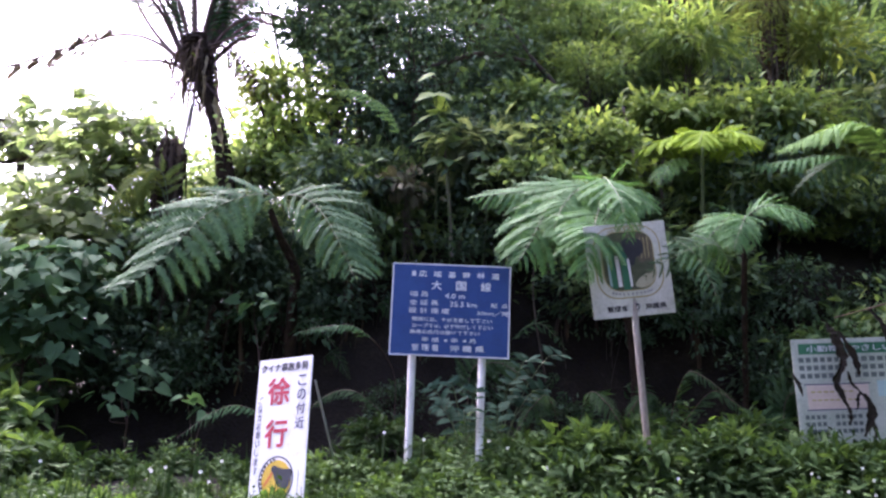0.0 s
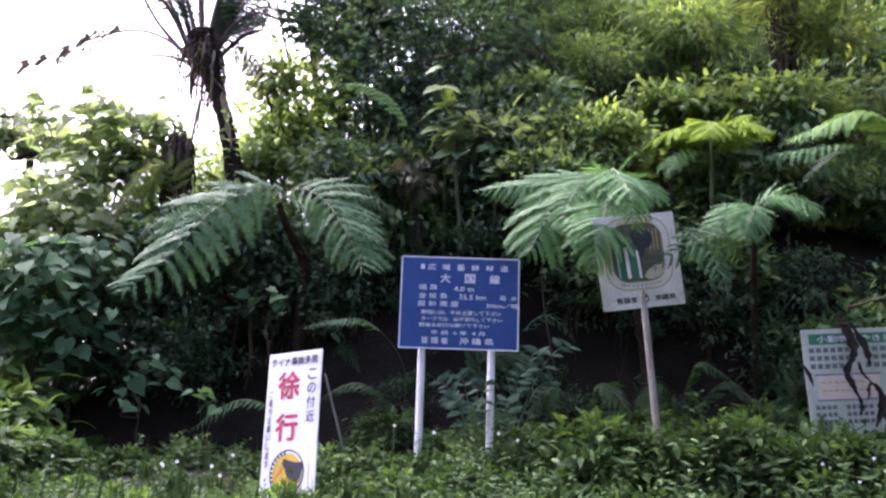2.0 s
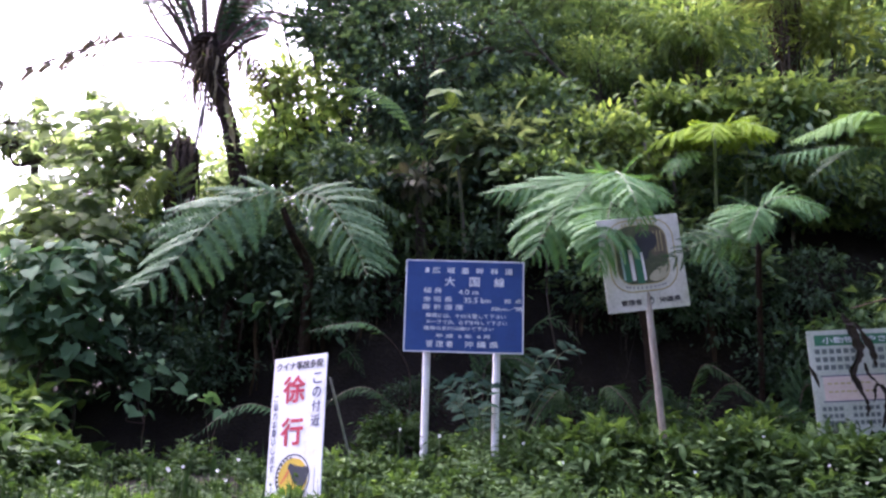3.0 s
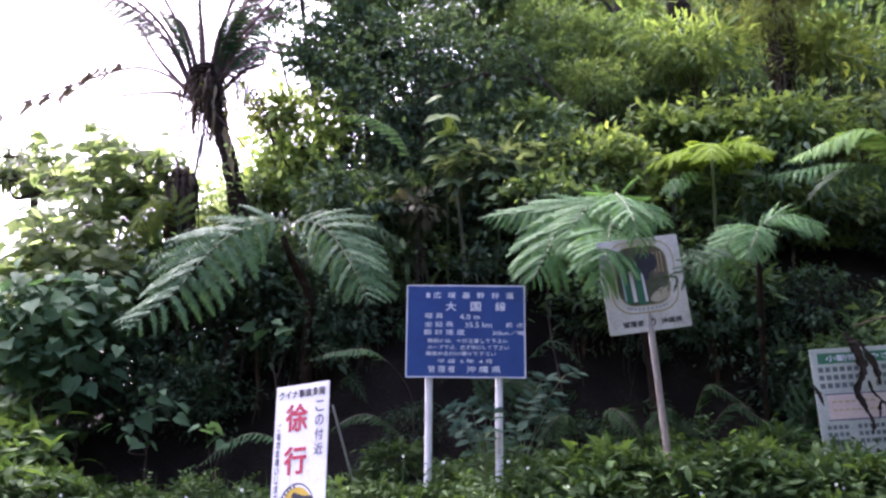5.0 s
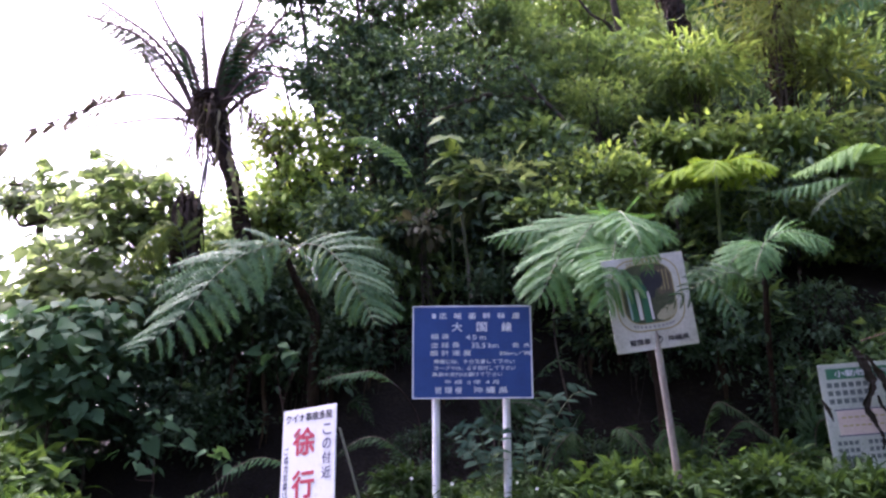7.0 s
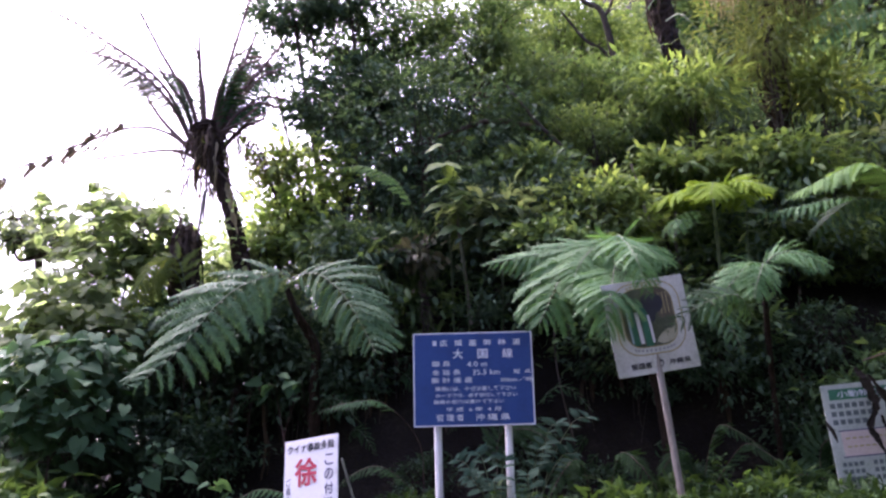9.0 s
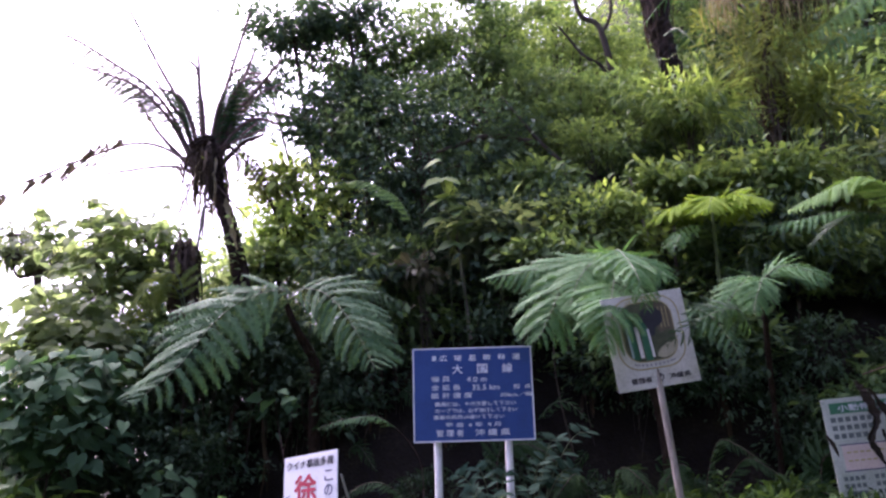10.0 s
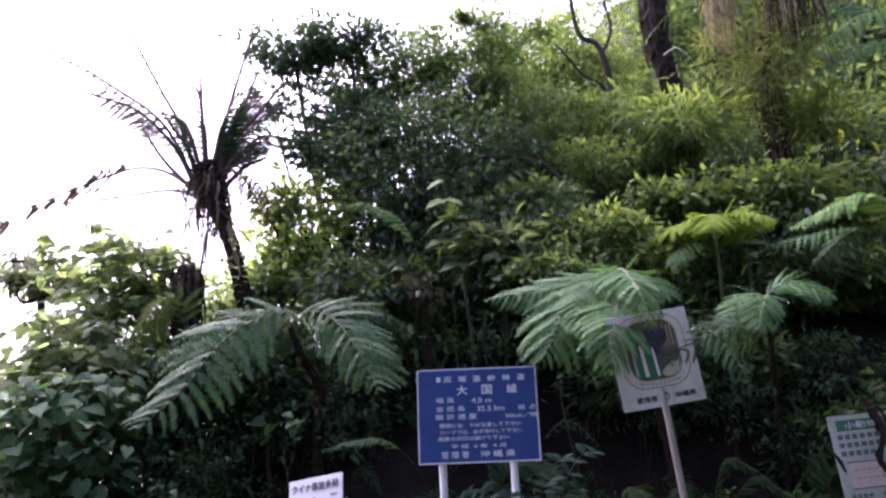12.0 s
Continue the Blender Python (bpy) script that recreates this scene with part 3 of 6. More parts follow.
    disc(0.036, INK_BLACK, p, "crest", 0.02, -0.36, -0.0085, ring=0.026)
    disc(0.014, INK_BLACK, p, "crest_dot", 0.02, -0.345, -0.0085)


def green_board():
    s = empty("notice_board", "stained white notice board with a green heading and hanging dead fronds", "sign", pose(4.12, 9.6, 1.35, 0, -4.0, 0))
    # the panel's tone carries painted shade as well as stains
    part("panel", slab(1.12, 0.016, 1.22, 0.004, (0.08, 0, 1.05)), SIGN_WORN_SHADED, s, "stained white panel")
    for x in (-0.36, 0.5):
        pole("leg", (x, 0.04, -0.3), (x, 0.04, 1.58), 0.028, POST_WORN, s, seed=11)
    part("heading_band", slab(1.02, 0.002, 0.105, 0, (0.1, -0.0095, 1.56)), INK_GREEN, s, "green heading band")
    lettering("小動物にやさしい", INK_WHITE, s, 0.1, 1.56, 0.86, 0.066, y=-0.0115, bold=0.01)
    for z in (1.45, 1.37, 1.29):
        bars(INK_SLATE, s, -0.43, 0.0, z, 0.048, 6, -0.0095)
        bars(INK_SLATE, s, 0.12, 0.6, z, 0.048, 6, -0.0095)
    part("box_fill", slab(0.62, 0.002, 0.24, 0, (-0.06, -0.0092, 1.08)), INK_PINK, s, "faded pinkish box")
    for z in (1.205, 0.955):
        part("rule", slab(0.66, 0.002, 0.012, 0, (-0.06, -0.0105, z)), INK_NAVY, s)
    bars(INK_OCHRE, s, -0.34, 0.1, 1.13, 0.018, 7, -0.0105)
    bars(INK_OCHRE, s, -0.34, 0.14, 1.05, 0.018, 8, -0.0105)
    part("chart", slab(0.22, 0.002, 0.16, 0, (0.45, -0.0095, 1.15)), INK_PALEBLUE, s, "pale blue chart")
    for z in (0.885, 0.815, 0.745):
        bars(INK_SLATE, s, -0.42, -0.2, z, 0.04, 4, -0.0095)
        bars(INK_SLATE, s, -0.12, 0.16, z, 0.04, 5, -0.0095)


blue_board()
slow_board()
picture_board()
green_board()


# ---------------------------------------------------------------- ferns
def pinna_arrays(n=15, half=0.1, droop=0.2, bend=0.0, rng=None):
    """One leaflet of a tree-fern frond along +x, one unit long: a midrib with two rows of narrow pointed lobes."""
    v, f5, f4 = [], [], []
    place_at = lambda s, y, z: (s * (1 - 0.12 * abs(bend) * s), y + bend * s * s, z - droop * s * s)
    for side in (-1, 1):
        for i in range(n):
            s = 0.02 + 0.96 * i / n
            w = half * min(1, 0.62 + s * 2.4) * (1 - 0.9 * max(0, (s - 0.42) / 0.58) ** 1.7) * (1 + rng.uniform(-0.16, 0.16))
            d = 0.96 / n
            k = len(v)
            lean, sag, up = 0.5 * w, 0.22 * w * rng.uniform(0.4, 1.6), rng.uniform(-0.12, 0.12) * w
            v += [place_at(s, 0, 0), place_at(s + d * 0.94, 0, 0), place_at(s + d * 0.74 + lean * 0.55, side * w * 0.55, up),
                  place_at(s + d * 0.5 + lean * 1.2, side * w, up - sag), place_at(s + d * 0.18 + lean * 0.5, side * w * 0.55, up)]
            f5.append([k, k + 1, k + 2, k + 3, k + 4] if side > 0 else [k + 4, k + 3, k + 2, k + 1, k])
    k = len(v)
    m = 7
    for i in range(m + 1):
        s = i / m
        r = 0.010 * (1 - 0.8 * s)
        v += [place_at(s, -r, 0.004), place_at(s, r, 0.004)]
    for i in range(m):
        f4.append([k + 2 * i, k + 2 * i + 2, k + 2 * i + 3, k + 2 * i + 1])
    return np.array(v), np.array(f5), np.array(f4)


# leaflet shapes: two of each kind for either side of the midrib, bending towards the frond's tip
PINNA_RNG = np.random.default_rng(12)
PINNA = {(kind, sg, k): pinna_arrays(n, half, droop * (0.8, 1.2)[k], sg * bend * (1.25, 0.8)[k], PINNA_RNG)
         for kind, n, half, droop, bend in (("fern", 17, 0.135, 0.16, 0.2), ("limp", 16, 0.15, 0.35, 0.1), ("level", 16, 0.15, 0.2, 0.1)) for sg in (-1, 1) for k in (0, 1)}
PINNA_MESH = {}


def pinna_mesh(mat, shape):
    key = (mat.name, *shape)
    if key not in PINNA_MESH:
        v, f5, f4 = PINNA[shape]
        PINNA_MESH[key] = mesh_np("pinna", v, [f5, f4], mat)
    return PINNA_MESH[key]


def frond_frames(points, hint, pairs, longest, start, rng, fall=0.3, sweep=(18, 48), under=1.0, sweep_under=None, kind="fern", peak=0.36):
    """Poses and shapes of the leaflets along a frond's midrib, and the midrib line."""
    line = bent(points, 14)
    seg = np.linalg.norm(np.diff(line, axis=0), axis=1)
    dist = np.r_[0, np.cumsum(seg)] / seg.sum()
    out = []
    for i in range(pairs):
        s = start + (0.99 - start) * (i / (pairs - 1)) ** 0.9
        at = np.array([np.interp(s, dist, line[:, k]) for k in range(3)])
        e = 0.03
        tan = unit(np.array([np.interp(min(s + e, 1), dist, line[:, k]) - np.interp(max(s - e, 0), dist, line[:, k]) for k in range(3)]))
        nrm = unit(np.asarray(hint, float) - tan * (tan @ np.asarray(hint, float)))
        side = np.cross(tan, nrm)
        size = longest * (0.6 + 0.4 * min((s - start) / 0.12, 1)) * (1 - 0.86 * max(0, (s - peak) / (1 - peak)) ** 2.0)
        for sg in (-1, 1):
            lo, hi = sweep_under if sg < 0 and sweep_under else sweep
            a = radians(lo + (hi - lo) * s + rng.uniform(-5, 5))
            drop = fall + rng.uniform(-0.13, 0.13)
            x = unit(sg * side * math.cos(a) + tan * math.sin(a) - nrm * drop)
            z = unit(nrm + x * -(nrm @ x) + np.cross(x, nrm) * rng.uniform(-0.25, 0.25))
            z = unit(z - x * (z @ x))
            y = np.cross(z, x)
            q = size * rng.uniform(0.9, 1.08) * (under if sg < 0 else 1.0)
            m = np.eye(4)
            m[:3, 0], m[:3, 1], m[:3, 2], m[:3, 3] = x * q, y * q, z * q, at
            out.append((m, (kind, sg, int(rng.integers(2)))))
    return line, out


def frond(parent, points, longest, hint=(0, -0.35, 1), pairs=17, mat=FERN, start=0.16, seed=1, fall=0.3, stalk=STALK, thick=0.007, label="", sweep=(18, 48), kind="fern", under=1.0, sweep_under=None, peak=0.36, taper=0.25):
    """A fern frond: an arching midrib and two rows of leaflets."""
    rng = np.random.default_rng(seed)
    line, poses = frond_frames(points, hint, pairs, longest, start, rng, fall, sweep, under, sweep_under, kind, peak)
    v, q = tube_arrays(line, np.linspace(thick, thick * taper, len(line)), 6)
    ob = child("frond", mesh_np("midrib", v, [q], stalk, True), parent, label)
    for m, shape in poses:
        child("pinna", pinna_mesh(mat, shape), ob, "", Matrix(m.tolist()))
    return ob


def fern_trunk(parent, points, r0, r1, mat=FERN_TRUNK, seed=1, name="trunk", label=""):
    line = bent(points, 12)
    v, q = tube_arrays(line, np.linspace(r0, r1, len(line)), 14, 0.10, np.random.default_rng(seed))
    return child(name, mesh_np(name, v, [q], mat, False), parent, label)


def skirt(parent, at, length, n, spread, mat=DEAD, seed=1, width=0.03, name="dead_frond_skirt", label="", rise=0.25):
    """Dead fronds hanging round the top of a fern trunk, as narrow limp strips."""
    rng = np.random.default_rng(seed)
    pieces = []
    for i in range(n):
        a = rng.uniform(0, 2 * np.pi)
        out = np.array([math.cos(a), math.sin(a), 0])
        l, o = length * rng.uniform(0.5, 1.1), spread * rng.uniform(0.3, 1.0)
        p = np.array(at) + np.array([0, 0, rng.uniform(-0.15, 0.1)])
        pts = np.array([p, p + out * o * 0.7 + (0, 0, rise * o), p + out * o - (0, 0, l * 0.45), p + out * o * 0.9 - (0, 0, l)])
        line = bent(pts, 5) + rng.normal(0, 0.012, (16, 3))
        w = width * rng.uniform(0.5, 1.3) * np.linspace(1, 0.35, 16)[:, None] * (1 + 0.4 * rng.normal(size=(16, 1)))
        side = unit(np.cross(np.gradient(line, axis=0), out + rng.normal(0, 0.5, 3)))
        v = np.stack([line - side * w, line + side * w], 1).reshape(-1, 3)
        k = np.arange(15)[:, None] * 2
        pieces.append((v, np.concatenate([k, k + 1, k + 3, k + 2], 1)))
    v, f = join_arrays(pieces)
    return child(name, mesh_np(name, v, [f], mat), parent, label)


def fern(label, group="tree ferns"):
    return empty("tree_fern", label, "tree fern", Matrix.Identity(4), group)


# young tree fern behind the white board, two big fronds over the hollow
fa = fern("young tree fern with broad grey-green fronds over the hollow")
fern_trunk(fa, [(-1.81, 11.7, 2.58), (-1.81, 11.6, 3.34), (-1.78, 11.4, 3.84), (-1.91, 11.1, 4.12), (-2.01, 10.75, 4.4)], 0.075, 0.034, FERN_TRUNK, 21)
fern_trunk(fa, [(-1.74, 11.35, 3.53), (-1.76, 11.1, 3.93), (-1.93, 10.8, 4.21), (-1.99, 10.7, 4.42)], 0.024, 0.016, FERN_TRUNK, 29, "old_stalk", "reddish-brown old leaf stalk")
frond(fa, [(-1.8, 10.7, 4.4), (-2.06, 10.5, 4.53), (-2.4, 10.3, 4.37), (-2.58, 10.15, 4.19), (-2.71, 10.0, 3.98), (-2.83, 9.9, 3.75), (-2.97, 9.8, 3.52), (-3.14, 9.7, 3.32), (-3.34, 9.6, 3.14)], 0.78, (-0.1, -1.0, 0.5), 15, seed=31, start=0.16, fall=0.12, sweep=(24, 42), under=0.8, sweep_under=(4, 24), peak=0.5)
frond(fa, [(-1.8, 10.7, 4.42), (-2.06, 10.6, 4.58), (-2.41, 10.6, 4.56), (-2.64, 10.55, 4.48), (-2.93, 10.5, 4.38), (-3.2, 10.4, 4.22)], 0.42, (0, -0.9, 0.8), 15, seed=33, start=0.14, fall=0.2, sweep=(30, 56), kind="level")
frond(fa, [(-2.0, 10.7, 4.42), (-1.86, 10.5, 4.51), (-1.59, 10.3, 4.46), (-1.34, 10.1, 4.24), (-1.14, 9.9, 3.93), (-0.99, 9.75, 3.65), (-0.89, 9.6, 3.43)], 0.44, (0.05, -1, 0.5), 15, seed=32, start=0.16, fall=0.1, sweep=(8, 44), under=1.42, sweep_under=(30, 40), peak=0.58)
frond(fa, [(-1.8, 10.7, 4.42), (-1.62, 10.7, 4.68), (-1.3, 10.7, 4.66), (-0.9, 10.65, 4.5), (-0.66, 10.6, 4.28)], 0.36, (0, -0.7, 1), 12, FERN_SHADED, seed=47, start=0.2, fall=0.2)

# tree fern beside the tilted board
fc = fern("young tree fern with pale green fronds hanging over the tilted board")
fern_trunk(fc, [(2.3, 11.3, 1.6), (2.25, 11.1, 3.0), (1.75, 10.4, 4.5)], 0.06, 0.04, FERN_TRUNK, 22)
frond(fc, [(1.73, 10.3, 4.5), (1.48, 10.1, 4.66), (1.24, 9.9, 4.52), (1.07, 9.7, 4.26), (0.95, 9.5, 4.0), (0.82, 9.35, 3.72), (0.75, 9.3, 3.6)], 0.66, (-0.1, -1.0, 0.6), 18, FERN_SOFT, seed=34, start=0.14, fall=0.14, sweep=(22, 44), sweep_under=(4, 44), peak=0.5)
frond(fc, [(1.73, 10.3, 4.5), (1.68, 10.0, 4.5), (1.55, 9.4, 4.15), (1.42, 8.9, 3.8), (1.36, 8.8, 3.57), (1.32, 8.7, 3.34)], 0.6, (0.05, -1.0, 0.5), 18, FERN_SOFT, seed=35, start=0.2, fall=0.12, sweep=(14, 46), peak=0.45)
frond(fc, [(1.73, 10.3, 4.5), (1.78, 10.2, 4.7), (1.95, 10.1, 4.64), (2.1, 10.0, 4.52), (2.24, 9.9, 4.37)], 0.46, (0.1, -0.8, 0.9), 16, FERN_SOFT, seed=48, start=0.1, fall=0.14, sweep=(20, 50), kind="level")
frond(fc, [(1.73, 10.3, 4.5), (1.68, 9.9, 4.68), (1.68, 9.4, 4.48), (1.72, 9.0, 4.15), (1.76, 8.82, 3.75)], 0.46, (0.1, -1.0, 0.7), 16, FERN_SOFT, seed=53, start=0.14, fall=0.12, sweep=(18, 48))
frond(fc, [(1.73, 10.3, 4.52), (1.3, 10.25, 4.7), (0.9, 10.05, 4.56), (0.56, 9.9, 4.46), (0.26, 9.8, 4.38)], 0.42, (0, -0.9, 0.8), 16, FERN_SOFT, seed=37, start=0.2, fall=0.16, sweep=(26, 52), kind="level")
frond(fc, [(1.77, 10.2, 4.68), (1.61, 10.0, 4.66), (1.38, 9.7, 4.48), (1.18, 9.4, 4.18), (1.07, 9.2, 3.86)], 0.44, (-0.1, -1.0, 0.7), 16, FERN_SOFT, seed=54, start=0.1, fall=0.12, sweep=(18, 46), peak=0.45)
frond(fc, [(2.95, 9.5, 3.62), (2.7, 9.1, 3.78), (2.4, 8.86, 3.72), (2.1, 8.8, 3.55), (1.9, 8.8, 3.4)], 0.3, (0.1, -1.0, 0.5), 13, FERN_SHADED, seed=36, start=0.12, fall=0.2, sweep=(10, 44))
frond(fc, [(2.4, 10.6, 4.0), (2.5, 10.2, 4.1), (2.66, 9.9, 3.9), (2.78, 9.7, 3.55), (2.82, 9.6, 3.3)], 0.34, (0.2, -1.0, 0.5), 13, FERN, seed=50, start=0.2, fall=0.2, sweep=(10, 44))

# sunlit yellow-green fern higher on the slope
fd = fern("small tree fern with glowing yellow-green fronds on a thin stem")
fern_trunk(fd, [(3.3, 11.9, 3.0), (3.26, 11.7, 4.5), (3.25, 11.6, 5.69)], 0.028, 0.018, STALK, 23)
for i, (pts, l, up) in enumerate((([(3.25, 11.6, 5.69), (2.96, 11.5, 5.8), (2.68, 11.4, 5.69), (2.36, 11.3, 5.49)], 0.44, (0, -0.1, 1)), ([(3.25, 11.6, 5.69), (3.43, 11.5, 5.86), (3.66, 11.45, 5.83), (3.92, 11.4, 5.73)], 0.4, (0, -0.1, 1)),
                                  ([(3.25, 11.6, 5.69), (3.16, 11.2, 5.75), (3.05, 10.9, 5.6), (2.96, 10.7, 5.4)], 0.4, (0, -0.5, 1)), ([(3.25, 11.6, 5.69), (3.4, 11.2, 5.76), (3.55, 10.95, 5.66), (3.7, 10.75, 5.5)], 0.36, (0, -0.4, 1)),
                                  ([(3.25, 11.6, 5.69), (3.2, 12.0, 5.9), (3.1, 12.3, 5.96), (3.0, 12.6, 5.9)], 0.42, (0, 0, 1)), ([(3.25, 11.6, 5.69), (3.45, 11.9, 5.9), (3.7, 12.2, 5.94), (3.9, 12.4, 5.86)], 0.42, (0, 0, 1)))):
    frond(fd, pts, l * 1.1, up, 18, FERN_YELLOW, seed=38 + 100 * i, start=0.06, fall=0.1, sweep=(26, 56), kind="level")
frond(fd, [(3.25, 11.6, 5.3), (2.96, 11.35, 5.44), (2.68, 11.15, 5.3), (2.44, 11.0, 5.02)], 0.3, (0, -0.38, 1), 12, FERN_LIGHT, seed=41, start=0.1, fall=0.16, kind="level")
frond(fd, [(3.05, 11.7, 5.1), (2.8, 11.3, 5.3), (2.66, 11.0, 5.2), (2.5, 10.8, 4.9)], 0.26, (0, -0.5, 1), 11, FERN_SOFT, seed=42, start=0.2, fall=0.2)

# fern above the notice board, with level fronds
fe = fern("tree fern with level light green fronds above the notice board")
fern_trunk(fe, [(5.9, 11.8, 2.6), (5.8, 11.6, 4.2), (5.7, 11.4, 5.5)], 0.09, 0.07, FERN_TRUNK, 24)
frond(fe, [(5.7, 11.4, 5.5), (5.0, 11.0, 5.86), (4.53, 10.9, 5.72), (3.9, 10.75, 5.39)], 0.48, (0, -0.25, 1), 26, FERN_LIGHT, seed=42, fall=0.2, sweep=(24, 54), kind="level")
frond(fe, [(5.7, 11.4, 5.5), (5.2, 11.3, 5.9), (4.8, 11.2, 5.84), (4.4, 11.1, 5.6)], 0.42, (0, -0.1, 1), 20, FERN_LIGHT, seed=51, fall=0.16, sweep=(24, 54), kind="level")
frond(fe, [(5.7, 11.4, 5.45), (4.9, 11.5, 5.62), (4.2, 11.4, 5.48), (3.5, 11.25, 5.3)], 0.36, (0, -0.5, 1), 20, FERN_SOFT, seed=43, fall=0.2, kind="level")
frond(fe, [(5.7, 11.4, 5.4), (5.0, 11.2, 5.5), (4.5, 11.0, 5.25), (4.1, 10.9, 4.9)], 0.36, (0, -0.6, 1), 15, FERN_SHADED, seed=52, fall=0.25, kind="level")
frond(fe, [(5.7, 11.4, 5.5), (5.8, 10.9, 5.8), (5.7, 10.4, 5.55), (5.5, 10.0, 5.0)], 0.5, (0, -0.7, 1), 15, FERN, seed=44)

ff = fern("low tree fern with mid-green fronds beside the tilted board")
fern_trunk(ff, [(3.6, 11.3, 1.6), (3.55, 11.1, 3.0), (3.33, 10.3, 4.4)], 0.04, 0.028, FERN_TRUNK, 25)
frond(ff, [(3.33, 10.3, 4.4), (3.19, 10.2, 4.44), (3.0, 10.0, 4.27), (2.84, 9.9, 4.1), (2.72, 9.8, 3.93)], 0.36, (-0.2, -1.0, 0.7), 17, FERN_SOFT, seed=45, start=0.06, fall=0.12, sweep=(16, 46))
frond(ff, [(3.33, 10.3, 4.4), (3.25, 10.0, 4.36), (3.14, 9.8, 4.19), (3.05, 9.7, 4.02), (2.99, 9.6, 3.88)], 0.34, (0, -1.0, 0.7), 16, FERN_SOFT, seed=49, start=0.1, fall=0.12, sweep=(16, 46))
frond(ff, [(3.33, 10.3, 4.4), (3.47, 10.2, 4.52), (3.62, 10.1, 4.51), (3.76, 10.0, 4.42), (3.93, 9.9, 4.27)], 0.36, (0.1, -0.9, 0.9), 18, FERN_SOFT, seed=46, start=0.06, fall=0.14, sweep=(20, 50), under=1.0)

# low ferns in the hollow, most in the green darkened for shade
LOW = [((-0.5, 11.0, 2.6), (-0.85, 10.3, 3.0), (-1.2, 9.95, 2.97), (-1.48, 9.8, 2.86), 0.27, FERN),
       ((-0.5, 10.4, 2.0), (-0.8, 10.1, 2.3), (-1.05, 9.95, 2.3), (-1.3, 9.8, 2.1), 0.2, FERN_SHADED),
       ((2.7, 11.0, 2.0), (3.0, 10.7, 2.5), (3.2, 10.5, 2.42), (3.4, 10.3, 2.15), 0.22, FERN_SHADED),
       ((2.6, 11.0, 2.0), (2.4, 10.7, 2.45), (2.2, 10.5, 2.4), (2.0, 10.3, 2.15), 0.3, FERN_SHADED),
       ((2.65, 11.0, 2.2), (2.75, 10.7, 2.7), (2.9, 10.5, 2.66), (3.1, 10.3, 2.45), 0.22, FERN_SHADED),
       ((1.4, 10.7, 1.8), (1.2, 10.3, 2.35), (1.0, 10.0, 2.25), (0.8, 9.8, 1.95), 0.3, FERN_SHADED),
       ((1.5, 10.7, 1.8), (1.6, 10.3, 2.4), (1.75, 10.0, 2.3), (1.9, 9.8, 2.0), 0.3, FERN_SHADED),
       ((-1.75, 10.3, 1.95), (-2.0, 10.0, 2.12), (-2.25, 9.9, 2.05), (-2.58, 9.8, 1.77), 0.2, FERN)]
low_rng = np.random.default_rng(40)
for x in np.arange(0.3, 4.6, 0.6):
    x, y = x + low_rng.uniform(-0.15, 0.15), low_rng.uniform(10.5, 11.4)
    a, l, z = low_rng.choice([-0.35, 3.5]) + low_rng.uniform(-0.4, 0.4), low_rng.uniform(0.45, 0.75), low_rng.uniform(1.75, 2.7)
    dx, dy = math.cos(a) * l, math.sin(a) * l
    LOW.append(((x, y, z), (x + dx * 0.4, y + dy * 0.4, z + 0.14), (x + dx * 0.8, y + dy * 0.8, z + 0.1), (x + dx * 1.3, y + dy * 1.3, z - 0.12), 0.36, FERN_SHADED))
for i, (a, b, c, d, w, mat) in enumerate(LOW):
    f = empty("fern", "small fern in the hollow, darkened in colour for shade" if mat is FERN_SHADED else "slender light green fern frond in the shade", "fern", Matrix.Identity(4), "low ferns")
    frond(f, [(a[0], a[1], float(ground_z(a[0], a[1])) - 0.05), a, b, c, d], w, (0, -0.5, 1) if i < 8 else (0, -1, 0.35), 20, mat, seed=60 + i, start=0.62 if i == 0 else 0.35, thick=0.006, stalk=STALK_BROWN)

# small shade-coloured fronds and dead matter added on the face of the cut
cut_rng = np.random.default_rng(47)
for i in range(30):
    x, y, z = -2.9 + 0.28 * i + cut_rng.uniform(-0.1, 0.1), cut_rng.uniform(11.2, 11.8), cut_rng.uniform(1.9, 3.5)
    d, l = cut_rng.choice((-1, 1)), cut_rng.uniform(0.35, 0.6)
    f = empty("fern", "small fern on the earth cut, darkened in colour for shade", "fern", Matrix.Identity(4), "low ferns")
    frond(f, [(x, 12.25, z - 0.1), (x + 0.05 * d, y + 0.15, z + 0.05), (x + 0.5 * d * l, y - 0.15, z + 0.08), (x + d * l, y - 0.3, z - 0.22)], cut_rng.uniform(0.16, 0.24), (0, -1, 0.45), 12, FERN_SHADED, start=0.3, seed=700 + i, fall=0.2, thick=0.006)
for i in range(9):
    x = -2.7 + 0.85 * i + cut_rng.uniform(-0.2, 0.2)
    d = empty("dead_frond", "brown dead fronds hanging down the earth cut", "frond", Matrix.Identity(4), "dead fronds in the hollow")
    skirt(d, (x, 12.0, 3.7 + cut_rng.uniform(-0.4, 0.3)), 1.5, 16, 0.45, DEAD, 740 + i, 0.03, "dead_leaf")

# tall tree fern against the sky
tf = fern("tall tree fern with a leaning dark trunk against the sky")
fern_trunk(tf, [(-2.75, 13.1, 2.4), (-2.95, 13.0, 4.6), (-3.2, 13.0, 5.9), (-3.46, 13.0, 6.7), (-3.7, 13.0, 7.3)], 0.14, 0.095, FERN_TRUNK, 26)
